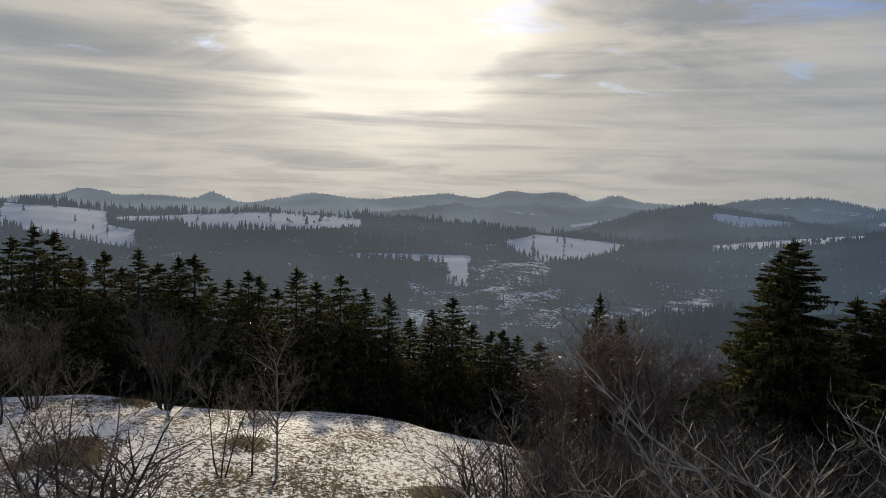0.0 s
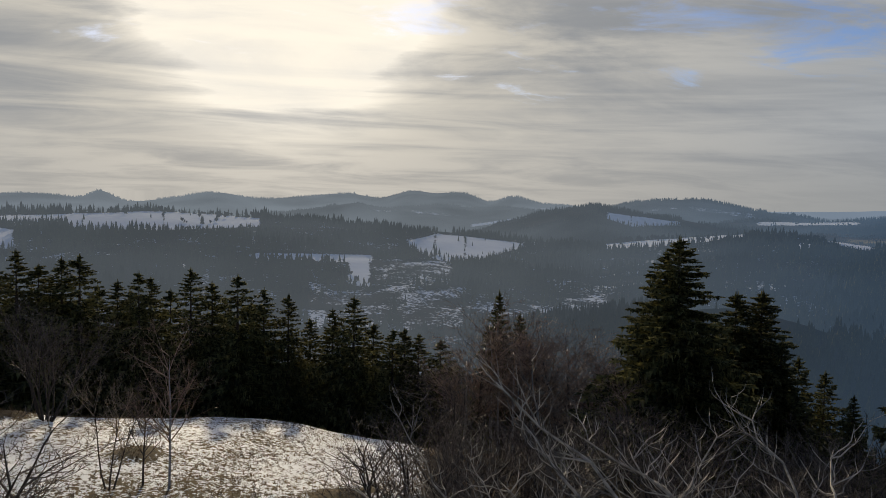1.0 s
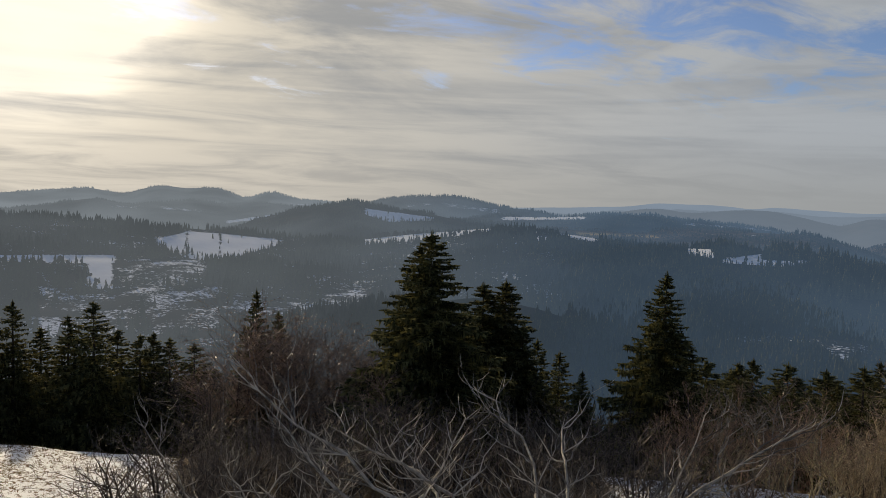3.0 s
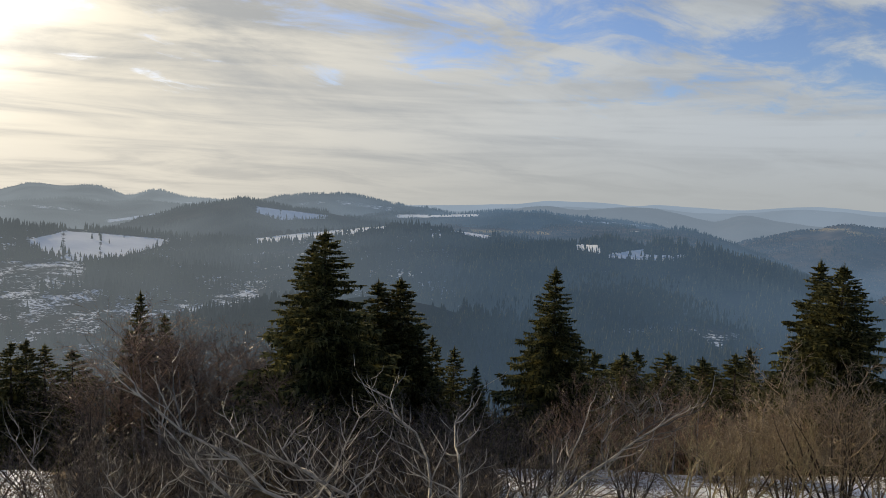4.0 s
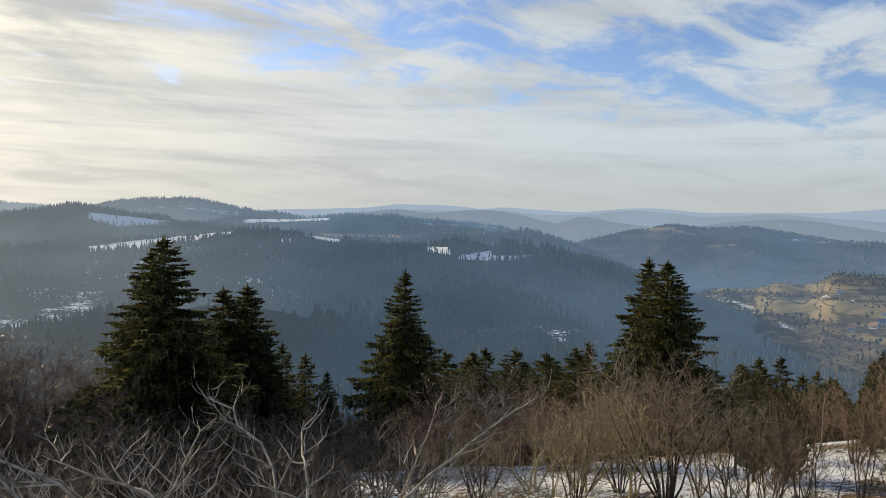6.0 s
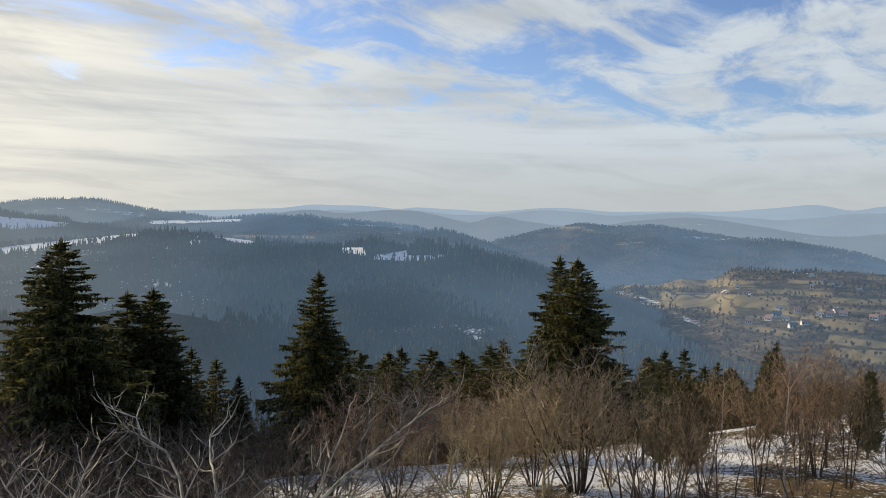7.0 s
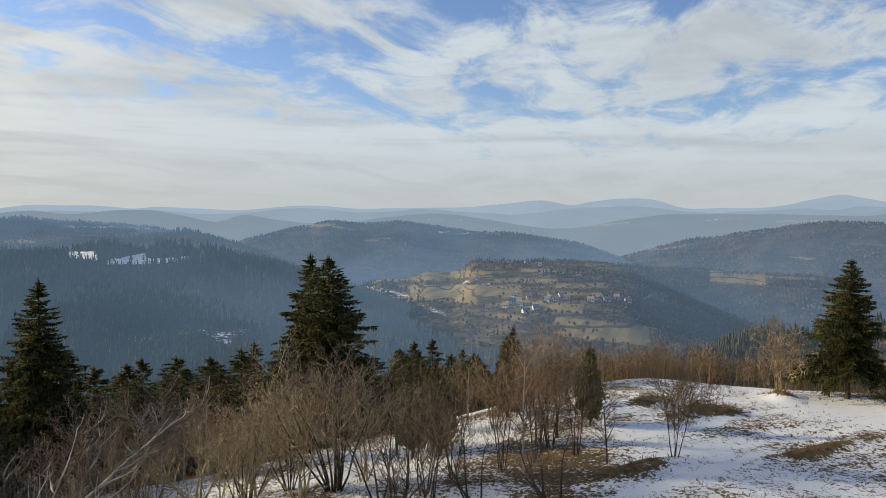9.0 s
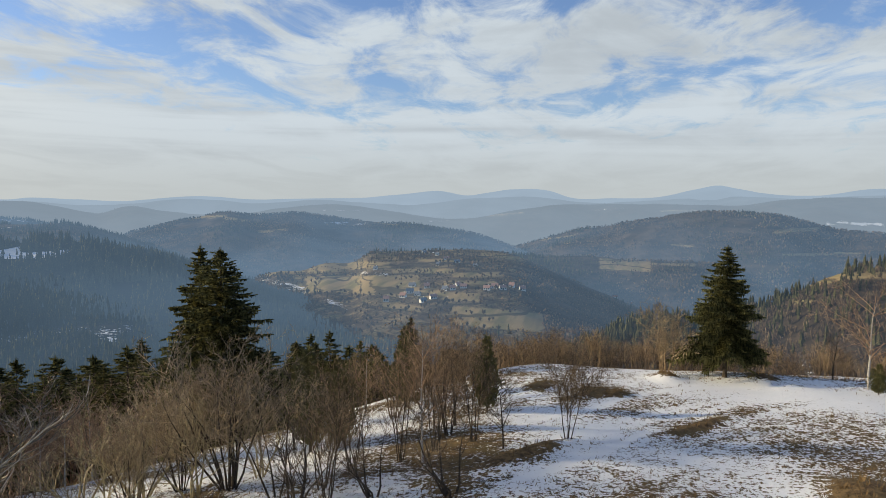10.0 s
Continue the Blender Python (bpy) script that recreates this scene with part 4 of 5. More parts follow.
def crooked_tree(height, seed, limbs=11, reach=6.4):
    """An old pale-barked tree: a short bole under long crooked limbs that sag and turn up at their ends."""
    r = random.Random(seed)
    root = new("ash_tree")
    bole = Shape()
    fork = height * 0.52
    bole.tube([Vector((0, 0, -0.3)), Vector((0.1, 0.05, fork * 0.5)), Vector((0, 0, fork)), Vector((0.05, 0, fork + 0.6))], [0.15, 0.12, 0.07], 8)
    fine = Shape()

    def run(p, a, lift, length, segs, zig, end_lift):
        """A zigzag line of points that starts at a bearing and slope and turns towards another slope."""
        pts = [p]
        for k in range(segs):
            q = (k + 1) / segs
            a += r.gauss(0, zig)
            e = lift + (end_lift - lift) * q * q - 0.35 * math.sin(math.pi * q) + r.gauss(0, zig * 0.7)
            pts.append(pts[-1] + Vector((math.cos(a) * math.cos(e), math.sin(a) * math.cos(e), math.sin(e))) * (length / segs * r.uniform(0.7, 1.3)))
        return pts, a

    def taper(pts, thick, thin):
        return [thick + (thin - thick) * k / (len(pts) - 1) for k in range(len(pts) - 1)]

    pieces = []
    for m in range(limbs):
        a = 6.283 * m / limbs + r.uniform(-0.3, 0.3)
        pts, _ = run(Vector((0, 0, fork * r.uniform(0.82, 1.04))), a, r.uniform(0.4, 0.75), reach * r.uniform(0.8, 1.1), 9, 0.26, r.uniform(0.3, 0.75))
        limb = Shape()
        limb.tube(pts, taper(pts, 0.052, 0.012), 6)
        pieces.append(limb)
        for k in range(2, 9):
            for _ in range(2 if k > 3 else 1):
                b = math.atan2(pts[k].y - pts[k - 1].y, pts[k].x - pts[k - 1].x) + r.choice((-1, 1)) * r.uniform(0.4, 1.1)
                sub, _ = run(pts[k], b, r.uniform(0.3, 0.9), r.uniform(0.9, 2.1) * (1.15 - 0.06 * k), 5, 0.24, r.uniform(0.6, 1.3))
                fine.tube(sub, taper(sub, 0.017, 0.008), 4)
                for g in range(1, 6):
                    for _ in range(r.choice((0, 1, 1, 1))):
                        c = math.atan2(sub[g].y - sub[g - 1].y, sub[g].x - sub[g - 1].x) + r.choice((-1, 1)) * r.uniform(0.3, 1.0)
                        twig, _ = run(sub[g], c, r.uniform(0.4, 1.1), r.uniform(0.3, 0.8), 3, 0.16, r.uniform(0.9, 1.4))
                        fine.tube(twig, taper(twig, 0.0085, 0.006), 3)
    # bring the whole to the wanted height
    tops = sorted(p.z for p in fine.v)
    k = height / tops[int(len(tops) * 0.995)]
    for sh in (bole, *pieces, fine):
        sh.v = [p * k for p in sh.v]
    part("trunk", bole, TWIG_GREY, root)
    for limb in pieces:
        part("limb", limb, TWIG_GREY, root)
    tagged(part("crown", fine, TWIG_GREY, root), kind="stuff")
    return root


def juniper(height, seed):
    """A dense dark-green conifer bush of upright sprays."""
    r = random.Random(seed)
    root = new("juniper")
    stem = Shape()
    stem.tube([Vector((0, 0, -0.3)), Vector((0.05, 0, height * 0.5)), Vector((0, 0.05, height * 0.9))], [0.09, 0.05], 6)
    part("trunk", stem, BARK, root)
    crown = Shape()
    tops = [(0.0, 0.0, 1.0), (0.13, 0.05, 0.80), (-0.10, 0.10, 0.72), (-0.02, -0.14, 0.62), (0.10, -0.10, 0.55)]
    for k in range(3600):
        ox, oy, share = tops[min(4, int(r.random() ** 1.4 * 5))]
        t = r.random() ** 0.9
        a = r.uniform(0, 6.28)
        reach = height * 0.15 * (max(0.0, 1 - t**1.6) ** 0.8) * (0.35 + 0.65 * min(1, t / 0.25)) * r.uniform(0.3, 1.1) * (1 + 0.35 * math.sin(3 * a + 9 * t + 7 * ox))
        p = Vector((math.cos(a) * reach + ox * height * (0.4 + 0.6 * t), math.sin(a) * reach + oy * height * (0.4 + 0.6 * t), height * share * (0.10 + 0.86 * t)))
        d = Vector((math.cos(a) * 0.8, math.sin(a) * 0.8, r.uniform(0.2, 1.1))).normalized() * height * r.uniform(0.03, 0.075)
        s = d.cross(Vector((r.gauss(0, 1), r.gauss(0, 1), r.gauss(0, 1)))).normalized() * height * 0.009
        crown.face(p, p + d * 0.5 + s, p + d, p + d * 0.5 - s)
    tagged(part("crown", crown, JUNIPER, root), kind="stuff")
    return root


def stand(proto, size, bearing, r, top, turn, label, category, group, wide=1.0):
    """A copy of a tree on the ground at a bearing and distance, its top at the given dip seen from the lookout."""
    base = ground_at(bearing, r)
    height = max(1.2, EYE.z + r * math.tan(radians(top)) - base)
    p = compass(bearing, r, base)
    k = height / size
    m = Matrix.Translation(p) @ Matrix.Rotation(turn, 4, "Z") @ Matrix.Diagonal((k * wide, k * wide, k, 1))
    return tagged(copy_thing(proto, m), label, category, group)


def discard(ob):
    for o in (*ob.children_recursive, ob):
        bpy.data.objects.remove(o)


rng = random.Random(7)
spruces = [spruce(14, 4.1, 1, 0.0, 0.04, 520, 0.17, True), spruce(14, 4.1, 2, 0.15, 0.04, 500, 0.17, True), spruce(14, 4.3, 3, -0.25, 0.10, 480, 0.17, True), spruce(14, 4.5, 4, -0.3, 0.2, 480, 0.17, True)]
slope_spruces = [spruce(14, 3.9, 5, 0.1, 0.3, 250, 0.38), spruce(14, 4.2, 6, -0.2, 0.3, 250, 0.38)]
row_spruces = [spruce(14, 4.3, 7, -0.2, 0.05, 380, 0.34), spruce(14, 4.2, 8, 0.1, 0.05, 370, 0.34), spruce(14, 4.5, 9, -0.4, 0.05, 380, 0.34), spruce(14, 4.1, 10, 0.0, 0.05, 370, 0.34)]
# the dark row at the edge of the clearing: bearing, distance, dip of the top
ROW = [(-28.7, 58, -3.2), (-27.4, 57, -2.5), (-26.2, 60, -2.9), (-24.6, 64, -4.6), (-23.1, 60, -4.2), (-20.9, 61, -4.1), (-19.6, 63, -5.1), (-18.2, 62, -4.7), (-17.1, 61, -4.5), (-14.7, 64, -6.3),
       (-13.3, 62, -5.7), (-12.5, 65, -6.1), (-9.8, 62, -5.5), (-8.3, 64, -6.5), (-6.5, 62, -6), (-4.6, 64, -7), (-2.8, 63, -7.4), (0.5, 67, -8.5), (2.1, 66, -7.6), (5.1, 70, -10),
       (6, 72, -9.9), (7.1, 70, -10.3), (8.8, 70, -10.7), (-30.5, 60, -3.8), (-33, 60, -3.2)]
SECOND_ROW = [(-25.2, 70, -4.6), (-22, 71, -5.4), (-18.9, 71, -6), (-16, 71, -6.6), (-13.9, 71, -7), (-11.2, 72, -7), (-7.4, 72, -7.6), (-5.5, 72, -8), (-1.2, 74, -9.2), (3.6, 75, -9.6)]
for k, (b, d, top) in enumerate(ROW + SECOND_ROW):
    stand(row_spruces[k % 4], 14, b, d * 1.12 + 9, top, rng.uniform(0, 6.28), "tall dark spruce in the row edging the snowy clearing", "spruce tree", "spruces edging the clearing", rng.uniform(1.1, 1.5))
SINGLES = [(13.2, 77, -6.9, 1, 0.7), (14.8, 77, -8.5, 1, 0.8), (26.3, 62, -2.4, 2, 1.25), (25.4, 63.5, -3.4, 0, 1.1), (30.3, 76, -6.1, 0, 1.3), (32.0, 77, -5.9, 1, 1.5), (33.4, 75, -9.2, 0, 1.1), (29.0, 73, -8.6, 1, 1.1), (38.0, 66, -12.3, 1, 0.9), (43.8, 68, -4.75, 0, 1.05),
           (61.9, 80, -3.3, 1, 1.0), (63.3, 76, -3.5, 2, 1.2), (100.1, 68.5, -3.2, 3, 1.02), (77.2, 74, -8.75, 1, 1.0)]
for b, d, top, k, wide in SINGLES:
    stand(spruces[k], 14, b, d, top, rng.uniform(0, 6.28), "large green spruce standing apart on the hilltop", "spruce tree", "", wide * 1.15)
for k in range(84):
    b = 46.5 + k * 0.36 + rng.uniform(-0.9, 0.9)
    d = rng.uniform(86, 150)
    stand(slope_spruces[k % 2], 14, b, d, rng.uniform(-13.2, -10.5) + (0.8 if k % 9 == 0 else 0), rng.uniform(0, 6.28), "dark spruce on the slope below the hilltop", "spruce tree", "spruces on the slope below", rng.uniform(1.2, 1.8))
for b, d, top in ((57.7, 100, -9.7), (49.9, 110, -10.4), (69.6, 100, -9.9), (71.0, 98, -9.7), (69.9, 96, -10.6), (76.5, 105, -9.6), (34.5, 90, -10.2), (36.2, 96, -11.0)):
    stand(slope_spruces[1], 14, b, d, top, rng.uniform(0, 6.28), "dark spruce on the slope below the hilltop", "spruce tree", "spruces on the slope below", 1.1)
for s in spruces + slope_spruces + row_spruces:
    discard(s)

def twig_template(seed, stems, lean, kids):
    """A light bare tree one metre high as arrays, for belts of many."""
    r = random.Random(seed)
    sh = Shape()
    for k in range(stems):
        a = 6.283 * k / stems + r.uniform(-0.5, 0.5)
        d = Vector((math.cos(a) * lean * r.random(), math.sin(a) * lean * r.random(), 1)).normalized()
        bough(sh, sh, r, Vector((0, 0, -0.03)), d, 0.8, 0.011, 0, 3, 0.09, 0.13, kids, 1, 0.0036, 3)
    v = np.array([tuple(p) for p in sh.v])
    v /= v[:, 2].max()
    f = np.array([q if len(q) == 4 else (*q, q[2]) for q in sh.f])
    return v, f


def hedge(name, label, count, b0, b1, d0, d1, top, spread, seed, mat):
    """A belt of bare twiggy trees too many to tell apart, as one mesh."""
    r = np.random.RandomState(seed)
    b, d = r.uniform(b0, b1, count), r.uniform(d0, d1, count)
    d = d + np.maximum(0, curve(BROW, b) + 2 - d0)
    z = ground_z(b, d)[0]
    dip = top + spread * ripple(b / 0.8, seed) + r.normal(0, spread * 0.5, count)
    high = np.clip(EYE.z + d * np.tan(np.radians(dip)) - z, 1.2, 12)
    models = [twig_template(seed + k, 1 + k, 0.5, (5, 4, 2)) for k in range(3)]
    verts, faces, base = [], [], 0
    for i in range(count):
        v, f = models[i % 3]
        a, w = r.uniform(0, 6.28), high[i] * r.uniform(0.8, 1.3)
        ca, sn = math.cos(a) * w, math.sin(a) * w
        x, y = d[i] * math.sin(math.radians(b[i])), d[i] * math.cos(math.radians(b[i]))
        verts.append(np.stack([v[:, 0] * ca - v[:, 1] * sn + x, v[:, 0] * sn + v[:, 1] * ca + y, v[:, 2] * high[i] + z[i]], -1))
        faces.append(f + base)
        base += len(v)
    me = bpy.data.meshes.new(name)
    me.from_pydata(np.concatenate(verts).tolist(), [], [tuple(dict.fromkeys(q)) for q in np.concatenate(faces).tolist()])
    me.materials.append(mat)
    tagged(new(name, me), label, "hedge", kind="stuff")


hedge("field_hedge", "belt of bare brown trees beyond the snowy field", 330, 82, 116, 80, 97, -10.2, 0.5, 61, TWIG_MID)
hedge("slope_thicket", "bare reddish-brown thicket on the slope", 120, 45, 84, 64, 90, -13.9, 1.2, 62, TWIG_RED)
# its twigs take the dark bark material, so shade is put into their colour
hedge("shaded_thicket", "bare thicket under the spruces with shade in its colour", 110, 8, 46, 46, 72, -14.6, 0.9, 63, BARK)

# leafless trees and shrubs
fan = bare_tree("shrub", 7, 11, 7, 0.42, 0.05, 0.13, (8, 5, 4), thick=0.022)
big_bush = bare_tree("bush", 8, 23, 13, 0.46, 0.10, 0.09, (9, 6, 4), thick=0.013, twig=TWIG_TAN, least=0.012)
fan2 = bare_tree("shrub", 7, 12, 5, 0.50, 0.06, 0.15, (7, 5, 3), thick=0.02)
dome = bare_tree("shrub", 7, 13, 9, 0.50, 0.09, 0.11, (7, 5, 3), thick=0.017)
brown = bare_tree("thicket_tree", 7, 14, 4, 0.30, 0.12, 0.12, (9, 5, 4), bark=TWIG_BROWN, twig=TWIG_RED)
larch = bare_tree("larch", 9, 25, 1, 0.2, 0.0, 0.07, (24, 7, 4), thick=0.013, twig=TWIG_LARCH, share=0.95)
# like big_bush, with backlit shade put into its darker twig colour
round_bush = bare_tree("bush", 8, 26, 11, 0.50, 0.12, 0.10, (9, 6, 4), thick=0.015)
olive = bare_tree("willow", 7, 15, 5, 0.45, 0.10, 0.16, (7, 5, 3), thick=0.02, bark=TWIG_OLIVE, twig=TWIG_OLIVE)
slim = bare_tree("young_tree", 8, 16, 1, 0.3, 0.09, 0.09, (16, 7, 4), share=0.9)
slim2 = bare_tree("young_tree", 8, 17, 3, 0.25, 0.09, 0.12, (11, 7, 4), share=0.85, twig=TWIG_TAN)
birch = bare_tree("birch", 9, 18, 1, 0.2, -0.01, 0.06, (22, 7, 5), thick=0.011, bark=BIRCH, twig=TWIG_RED, share=0.95)
ash = crooked_tree(8.5, 31)
oval = bare_tree("young_tree", 8, 27, 4, 0.22, 0.11, 0.09, (16, 10, 6), share=0.9, thick=0.013, twig=TWIG_MID, least=0.013)
vase = bare_tree("bush", 7, 28, 9, 0.34, 0.06, 0.09, (8, 6, 4), thick=0.016, bark=TWIG_MID, twig=TWIG_TAN, least=0.018)
tall = bare_tree("young_tree", 8, 29, 5, 0.24, 0.09, 0.09, (13, 6, 3), share=0.9, thick=0.013, twig=TWIG_MID, least=0.014)
protos = {"larch": (larch, 9), "round": (round_bush, 8), "oval": (oval, 8), "vase": (vase, 7), "tall": (tall, 8), "big": (big_bush, 8), "fan": (fan, 7), "fan2": (fan2, 7), "dome": (dome, 7), "brown": (brown, 7), "olive": (olive, 7), "slim": (slim, 8), "slim2": (slim2, 8), "birch": (birch, 9), "ash": (ash, 8.5)}
WORDS = {"larch": ("slender leafless larch with reddish-brown twigs", "larch tree"), "round": ("rounded leafless dark brown bush of many stems", "bush"), "oval": ("small leafless tree with a dense oval crown", "tree"), "vase": ("upright leafless tan bush of many stems", "bush"), "tall": ("tall leafless tree with several dark upright stems", "tree"), "big": ("large dense leafless grey-brown bush of many stems", "bush"), "fan": ("bare dark multi-stemmed shrub standing in thin snow", "shrub"), "fan2": ("bare spreading shrub with dark crooked stems", "shrub"),
         "dome": ("large rounded leafless grey-brown bush", "bush"), "brown": ("leafless reddish-brown thicket tree", "tree"), "olive": ("leafless willow bush with olive-yellow twigs", "bush"),
         "slim": ("slender leafless young tree on the snowy slope", "tree"), "slim2": ("small leafless tree with several thin stems", "tree"),
         "birch": ("white-barked birch with fine reddish bare twigs", "birch tree"), "ash": ("bare pale-barked tree with long crooked branches", "tree")}
def plant_trees(places):
    """Bare trees and shrubs: kind, bearing, distance, dip of the top, breadth."""
    for kind, b, d, top, wide in places:
        ob, size = protos[kind]
        stand(ob, size, b, d, top, rng.uniform(0, 6.28), WORDS[kind][0], WORDS[kind][1], "bare trees and shrubs of the hilltop", wide)


# the snowy clearing
plant_trees([("slim2", -30, 30, -15, 1), ("larch", -29.5, 50, -9.5, 1.2), ("fan2", -28, 24, -18.5, 1.2), ("round", -27.6, 54, -7.8, 0.9), ("slim2", -26.1, 40, -11.7, 1), ("fan", -24.2, 25, -13.6, 1.25),
             ("round", -19.2, 56, -7.7, 0.9), ("slim2", -15.2, 40, -12.3, 0.8), ("slim", -13, 40.5, -13, 0.8), ("birch", -11.2, 40, -9.1, 0.9), ("fan", 5, 33, -16.3, 1.2), ("fan2", 8, 34, -17.4, 1.3),
             ("dome", 9, 44, -16.2, 1.25), ("dome", 9.6, 60, -13, 1.2)])
# the larches and birches beside the tall spruces
plant_trees([("larch", 10, 64, -12.2, 1.2), ("dome", 10.5, 36, -17.5, 1.2), ("birch", 10.8, 67, -10.2, 1.2), ("fan", 11, 32, -18.5, 1.25), ("larch", 11.8, 66, -9.6, 1.2), ("fan", 12, 40, -17, 1.25),
             ("larch", 12.2, 69, -8.4, 1.2), ("birch", 12.9, 70, -7.6, 1.2), ("dome", 13, 46, -15.8, 1.2), ("birch", 13.4, 66, -8.6, 1.2), ("ash", 14, 21, -17.4, 0.8), ("larch", 14.2, 70, -9, 1.2),
             ("birch", 14.6, 64, -10.5, 1.2), ("dome", 15, 42, -16.2, 1.25), ("larch", 15.4, 68, -9.8, 1.2), ("birch", 16, 64, -10.4, 1.2), ("larch", 16.4, 66, -9.4, 1.3), ("dome", 16.5, 50, -14.5, 1.3)])
# the same stand farther round
plant_trees([("dome", 17, 34, -18.6, 1.25), ("birch", 17.4, 69, -9.1, 1.2), ("larch", 18, 66, -9, 1.3), ("fan", 18, 38, -17, 1.25), ("larch", 18.8, 67, -9.6, 1.2), ("birch", 19.4, 68, -9.4, 1.2),
             ("larch", 19.8, 70, -10, 1.2), ("dome", 20, 44, -15.8, 1.25), ("birch", 20.6, 66, -10.6, 1.2), ("larch", 20.8, 64, -11, 1.3), ("dome", 21.5, 50, -14.8, 1.3), ("larch", 22, 66, -11.2, 1.2),
             ("larch", 23.5, 58, -12, 1.2), ("dome", 24.5, 46, -15, 1.25), ("dome", 25, 36, -18, 1.25), ("ash", 26, 17, -14.9, 1)])
# the thicket under the lookout, shade put into its brown twigs
plant_trees([("dome", 27, 44, -15.5, 1.3), ("fan", 28, 40, -17, 1.25), ("dome", 31, 46, -15.5, 1.25), ("fan", 33, 42, -16.5, 1.25), ("dome", 34, 36, -18.2, 1.25), ("dome", 35, 50, -14.8, 1.3),
             ("ash", 36.5, 17, -13, 1), ("dome", 36.5, 44, -16, 1.25), ("fan", 38, 34, -19, 1.25), ("dome", 38.5, 52, -15.3, 1.2), ("fan", 40, 42, -17, 1.25), ("fan2", 42, 26, -17.5, 1.2),
             ("dome", 42.5, 48, -15.5, 1.25), ("ash", 43.5, 20, -17, 0.85)])
# the bushy slope
plant_trees([("brown", 44.5, 55, -14.6, 1), ("fan", 45, 42, -17.5, 1.25), ("olive", 46, 45, -17, 1.2), ("brown", 46.5, 60, -12.2, 1), ("birch", 48, 64, -12.6, 1), ("dome", 50, 44, -17, 1.2),
             ("ash", 50.3, 60, -11.6, 0.42), ("birch", 51.4, 62, -11.7, 1), ("olive", 54, 48, -14, 1.1), ("birch", 54.6, 60, -11.9, 0.9), ("olive", 55.6, 40, -15.2, 0.9), ("big", 57.4, 42, -14, 0.8),
             ("olive", 57.9, 46, -12.4, 1.1), ("birch", 58.8, 62, -11.6, 0.9), ("slim2", 60.5, 55, -12.5, 1), ("big", 60.6, 46, -12.6, 0.8), ("olive", 61.5, 43, -13.5, 1)])
# the slope towards the field
plant_trees([("big", 64, 44.6, -9.4, 1), ("olive", 66.2, 46, -12.2, 0.8), ("slim2", 67.3, 41, -13, 1), ("slim", 68.6, 52, -11.4, 1.1), ("fan", 68.8, 38, -15.2, 0.9), ("dome", 70, 58, -12, 1.1),
             ("slim2", 70.8, 41, -13.4, 0.9), ("tall", 71.2, 39, -13.6, 0.9), ("brown", 72, 56, -11.6, 1), ("tall", 73, 43, -11.6, 0.75), ("birch", 73.9, 62, -10.4, 1), ("fan2", 74.6, 38.5, -14.4, 1)])
# the edge of the field
plant_trees([("brown", 76, 56, -10.6, 1.1), ("tall", 76.6, 44, -11.4, 0.75), ("birch", 78.3, 43, -8.6, 0.95), ("brown", 78.8, 57, -9, 1), ("tall", 79.3, 45, -9.8, 0.75), ("brown", 79.8, 53, -10, 1),
             ("tall", 80.2, 48, -9, 0.8), ("fan2", 80.5, 37, -13.8, 1.1), ("slim", 80.7, 50, -9.6, 1)])
# the field
plant_trees([("tall", 82.1, 46, -9.8, 0.75), ("slim", 84.4, 44, -12.4, 1), ("oval", 89.2, 45.5, -9.7, 0.85), ("vase", 96, 69, -7.3, 1), ("slim", 106.9, 74, -8.2, 1.1), ("birch", 109, 68, -5, 1.2)])
for k in range(16):
    kind = ("brown", "brown", "birch", "olive", "brown")[k % 5]
    ob, size = protos[kind]
    stand(ob, size, 45.5 + k * 1.1 + rng.uniform(-0.4, 0.4), rng.uniform(50, 66), rng.uniform(-16.2, -13.0), rng.uniform(0, 6.28), WORDS[kind][0], WORDS[kind][1], "thicket on the slope", rng.uniform(1.0, 1.3))
for k in range(22):
    kind = ("brown", "dome", "slim2", "birch", "slim2")[k % 5]
    ob, size = protos[kind]
    b = 84 + k * 1.3 + rng.uniform(-0.5, 0.5)
    stand(ob, size, b, rng.uniform(88, 98), rng.uniform(-10.6, -9.4), rng.uniform(0, 6.28), WORDS[kind][0], WORDS[kind][1], "bare trees beyond the field", rng.uniform(1.0, 1.3))
for ob, size in protos.values():
    discard(ob)

pine = juniper(5, 3)
for b, d, top, wide in ((69.8, 50, -10.6, 0.85), (71.9, 50, -11.5, 0.95), (83.1, 53, -10.0, 0.9), (109.6, 66, -10.5, 1.3), (76.9, 60, -9.3, 0.9)):
    stand(pine, 5, b, d, top, rng.uniform(0, 6.28), "dense green conifer bush on the snowy slope", "conifer bush", "green conifer bushes", wide)
discard(pine)


# ---- village houses ----
# each house material has distance haze painted in as weak emission
PLASTER = plain_material("house_plaster", (0.48, 0.46, 0.43), (0.66, 0.64, 0.60), 0.4, 0.8, HAZE_TINT["side"], 0.08)
TILES = plain_material("red_roof_tiles", (0.26, 0.15, 0.115), (0.36, 0.23, 0.185), 0.8, 0.8, HAZE_TINT["side"], 0.08)
SLATE = plain_material("grey_roof_sheet", (0.10, 0.11, 0.13), (0.20, 0.21, 0.24), 0.8, 0.6, HAZE_TINT["side"], 0.08)
PANE = plain_material("dark_window_glass", (0.03, 0.035, 0.04), (0.05, 0.055, 0.06), 1.0, 0.2, HAZE_TINT["side"], 0.08)


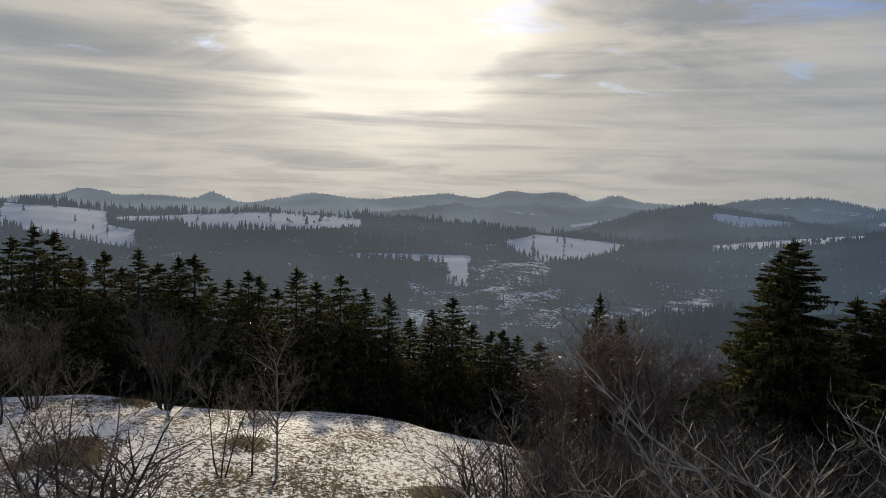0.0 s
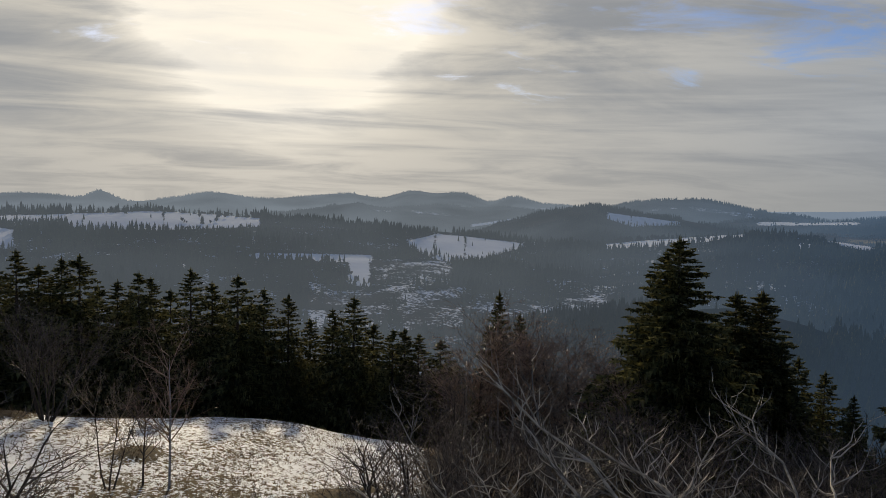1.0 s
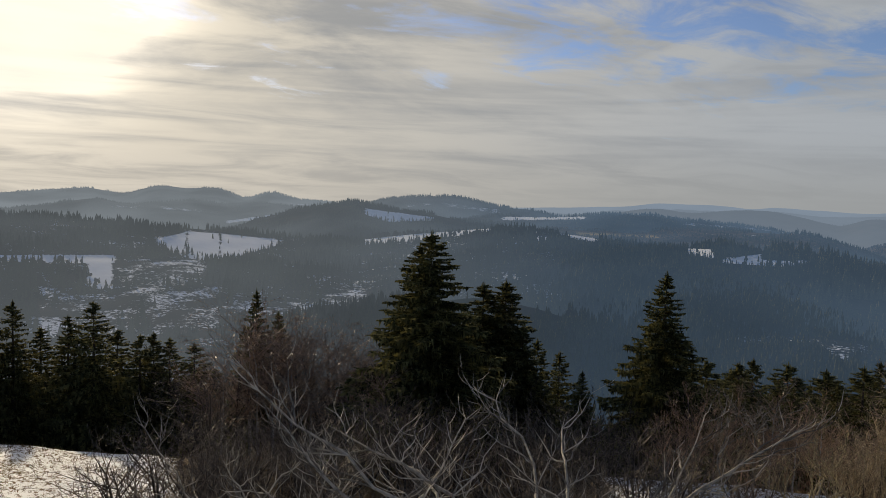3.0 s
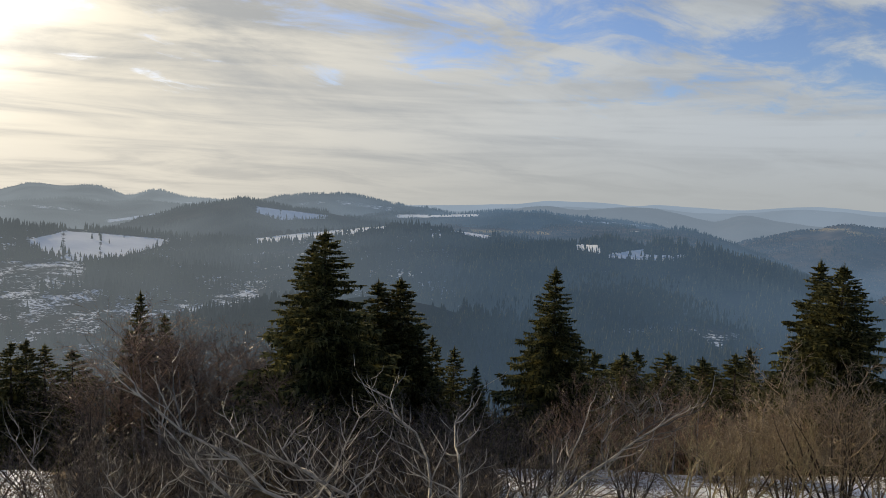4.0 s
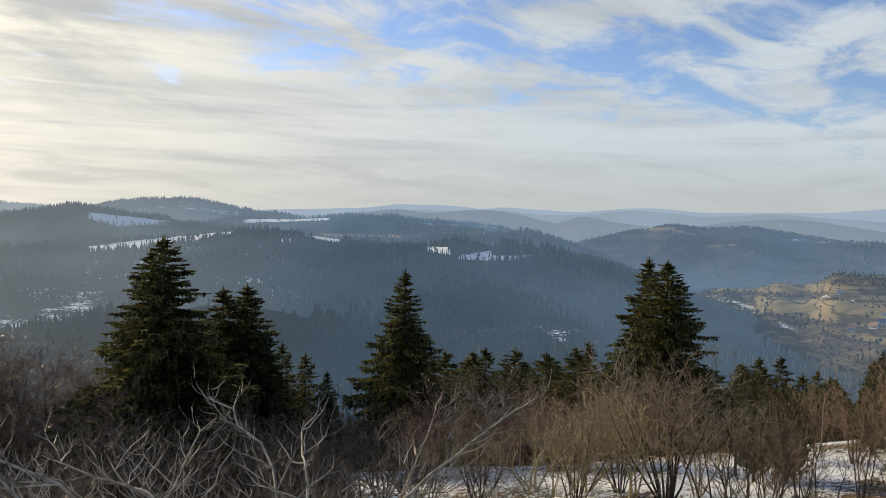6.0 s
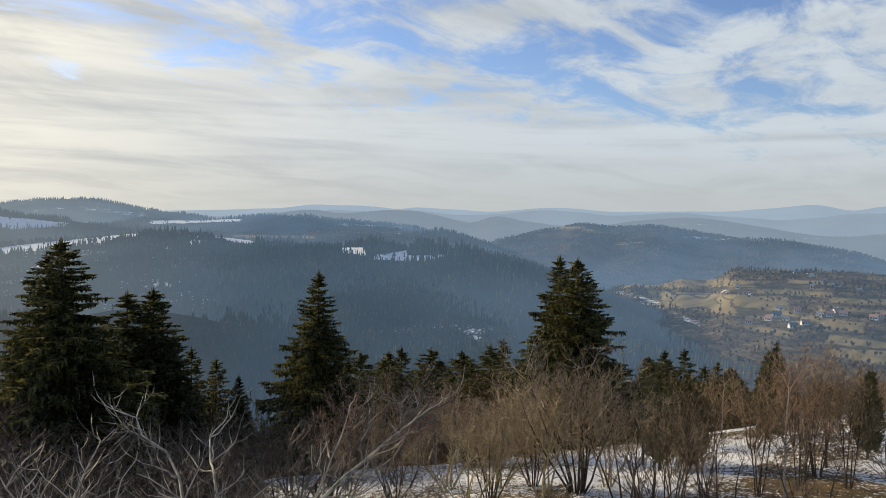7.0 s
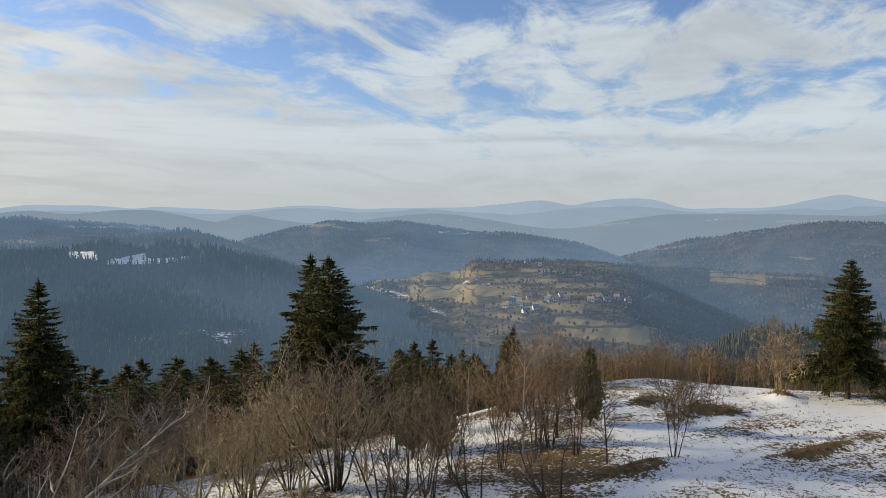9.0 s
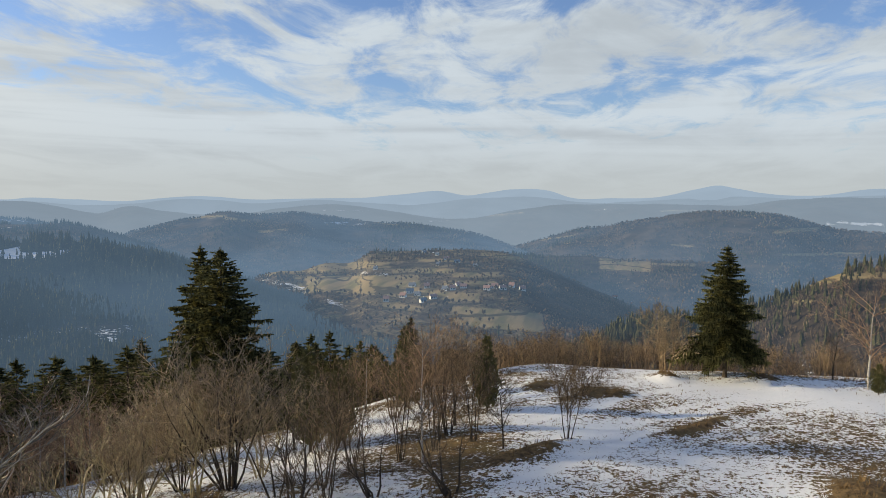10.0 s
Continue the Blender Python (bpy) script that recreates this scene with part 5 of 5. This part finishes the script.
def house(place, turn, w, d, h, roof_mat, label):
    root = new("house")
    root.matrix_world = Matrix.Translation(place) @ Matrix.Rotation(turn, 4, "Z")
    s = Shape()
    s.box(-w / 2, -d / 2, -3, w / 2, d / 2, h)
    for x in (-w / 2, w / 2):
        s.face(Vector((x, -d / 2, h)), Vector((x, d / 2, h)), Vector((x, 0, h + d * 0.48)))
    part("wall", s, PLASTER, root)
    s = Shape()
    e, t = 0.5, 0.25
    for sign in (-1, 1):
        a, b = Vector((-w / 2 - e, sign * (d / 2 + e), h - e * 0.9)), Vector((w / 2 + e, sign * (d / 2 + e), h - e * 0.9))
        c, f = Vector((w / 2 + e, 0, h + d * 0.5)), Vector((-w / 2 - e, 0, h + d * 0.5))
        u = Vector((0, 0, t))
        for q in ((a, b, c, f), (a + u, b + u, c + u, f + u), (a, b, b + u, a + u), (b, c, c + u, b + u), (f, a, a + u, f + u)):
            s.face(*q)
    roof = part("roof", s, roof_mat, root)
    s = Shape()
    s.box(-0.4 + w * 0.2, 0.4, h + d * 0.2, 0.4 + w * 0.2, 1.2, h + d * 0.5 + 1.0)
    part("chimney", s, PLASTER, roof)
    for x in (-w * 0.28, w * 0.05, w * 0.32):
        s = Shape()
        s.box(x - 0.6, -d / 2 - 0.05, 1.0, x + 0.6, -d / 2 + 0.05, 2.4)
        part("window", s, PANE, root)
    tagged(root, label, "house", "houses of the far village")


VILLAGE = BY_NAME["village"]
HOMES = [(78.1, -6.6, 0), (80.5, -6.45, 0), (80.9, -6.6, 0), (83.3, -6.6, 0), (83.9, -6.7, 0), (82.7, -6.75, 0), (77.4, -7.2, 1), (78.6, -7.4, 0), (77.9, -4.0, 1), (79.6, -4.45, 0), (80.4, -4.7, 1),
         (79.0, -4.9, 1), (76.8, -7.0, 1), (75.0, -7.6, 0), (93.4, -5.75, 0), (81.8, -5.0, 1), (92.3, -5.95, 0), (95.0, -6.1, 1), (77.0, -6.5, 1), (76.3, -7.3, 0), (79.5, -6.8, 1), (84.6, -6.5, 0), (80.1, -6.75, 0), (77.8, -7.7, 1), (74.2, -5.2, 1), (85.4, -6.75, 0), (78.9, -4.15, 1)]
for b, el, k in HOMES:
    house(VILLAGE.spot(b, el), rng.uniform(-0.5, 0.5) - radians(b), rng.uniform(5.5, 9), rng.uniform(4.8, 6.5), rng.uniform(2.2, 3.2), (TILES, SLATE)[k],
          ("white house with a red tiled roof on the far slope", "white house with a grey roof on the far slope")[k])


# ---- dry grass over the snow ----
def make_grass():
    r = np.random.RandomState(3)
    count = 70000
    b = r.uniform(-36, 116, count)
    d = np.sqrt(r.uniform(22**2, 92**2, count))
    z, bare = ground_z(b, d)
    x, y = d * np.sin(np.radians(b)), d * np.cos(np.radians(b))
    keep = bare + 0.25 * bumps(x / 2.2, y / 2.2, 4) + r.normal(0, 0.2, count) > 0.22
    x, y, z, bare = x[keep], y[keep], z[keep], bare[keep]
    m, blades = len(x), 4
    a = r.uniform(0, 6.28, (m, blades))
    tall = r.uniform(0.08, 0.22, (m, blades)) * (1 + 1.8 * np.clip(bare, 0, 1))[:, None]
    off = r.uniform(0, 0.16, (m, blades))
    foot = np.stack([x[:, None] + off * np.cos(a), y[:, None] + off * np.sin(a), np.broadcast_to(z[:, None] - 0.02, a.shape)], -1)
    side = np.stack([-np.sin(a), np.cos(a), 0 * a], -1) * 0.022
    tip = foot + np.stack([np.cos(a) * tall * 0.7, np.sin(a) * tall * 0.7, tall], -1)
    v = np.stack([foot - side, foot + side, tip], 2).reshape(-1, 3)
    me = bpy.data.meshes.new("dry_grass")
    me.from_pydata(v.tolist(), [], np.arange(len(v)).reshape(-1, 3).tolist())
    me.materials.append(GRASS)
    tagged(new("dry_grass", me), "tufts of bleached dry grass poking through snow", "grass", kind="stuff")


make_grass()
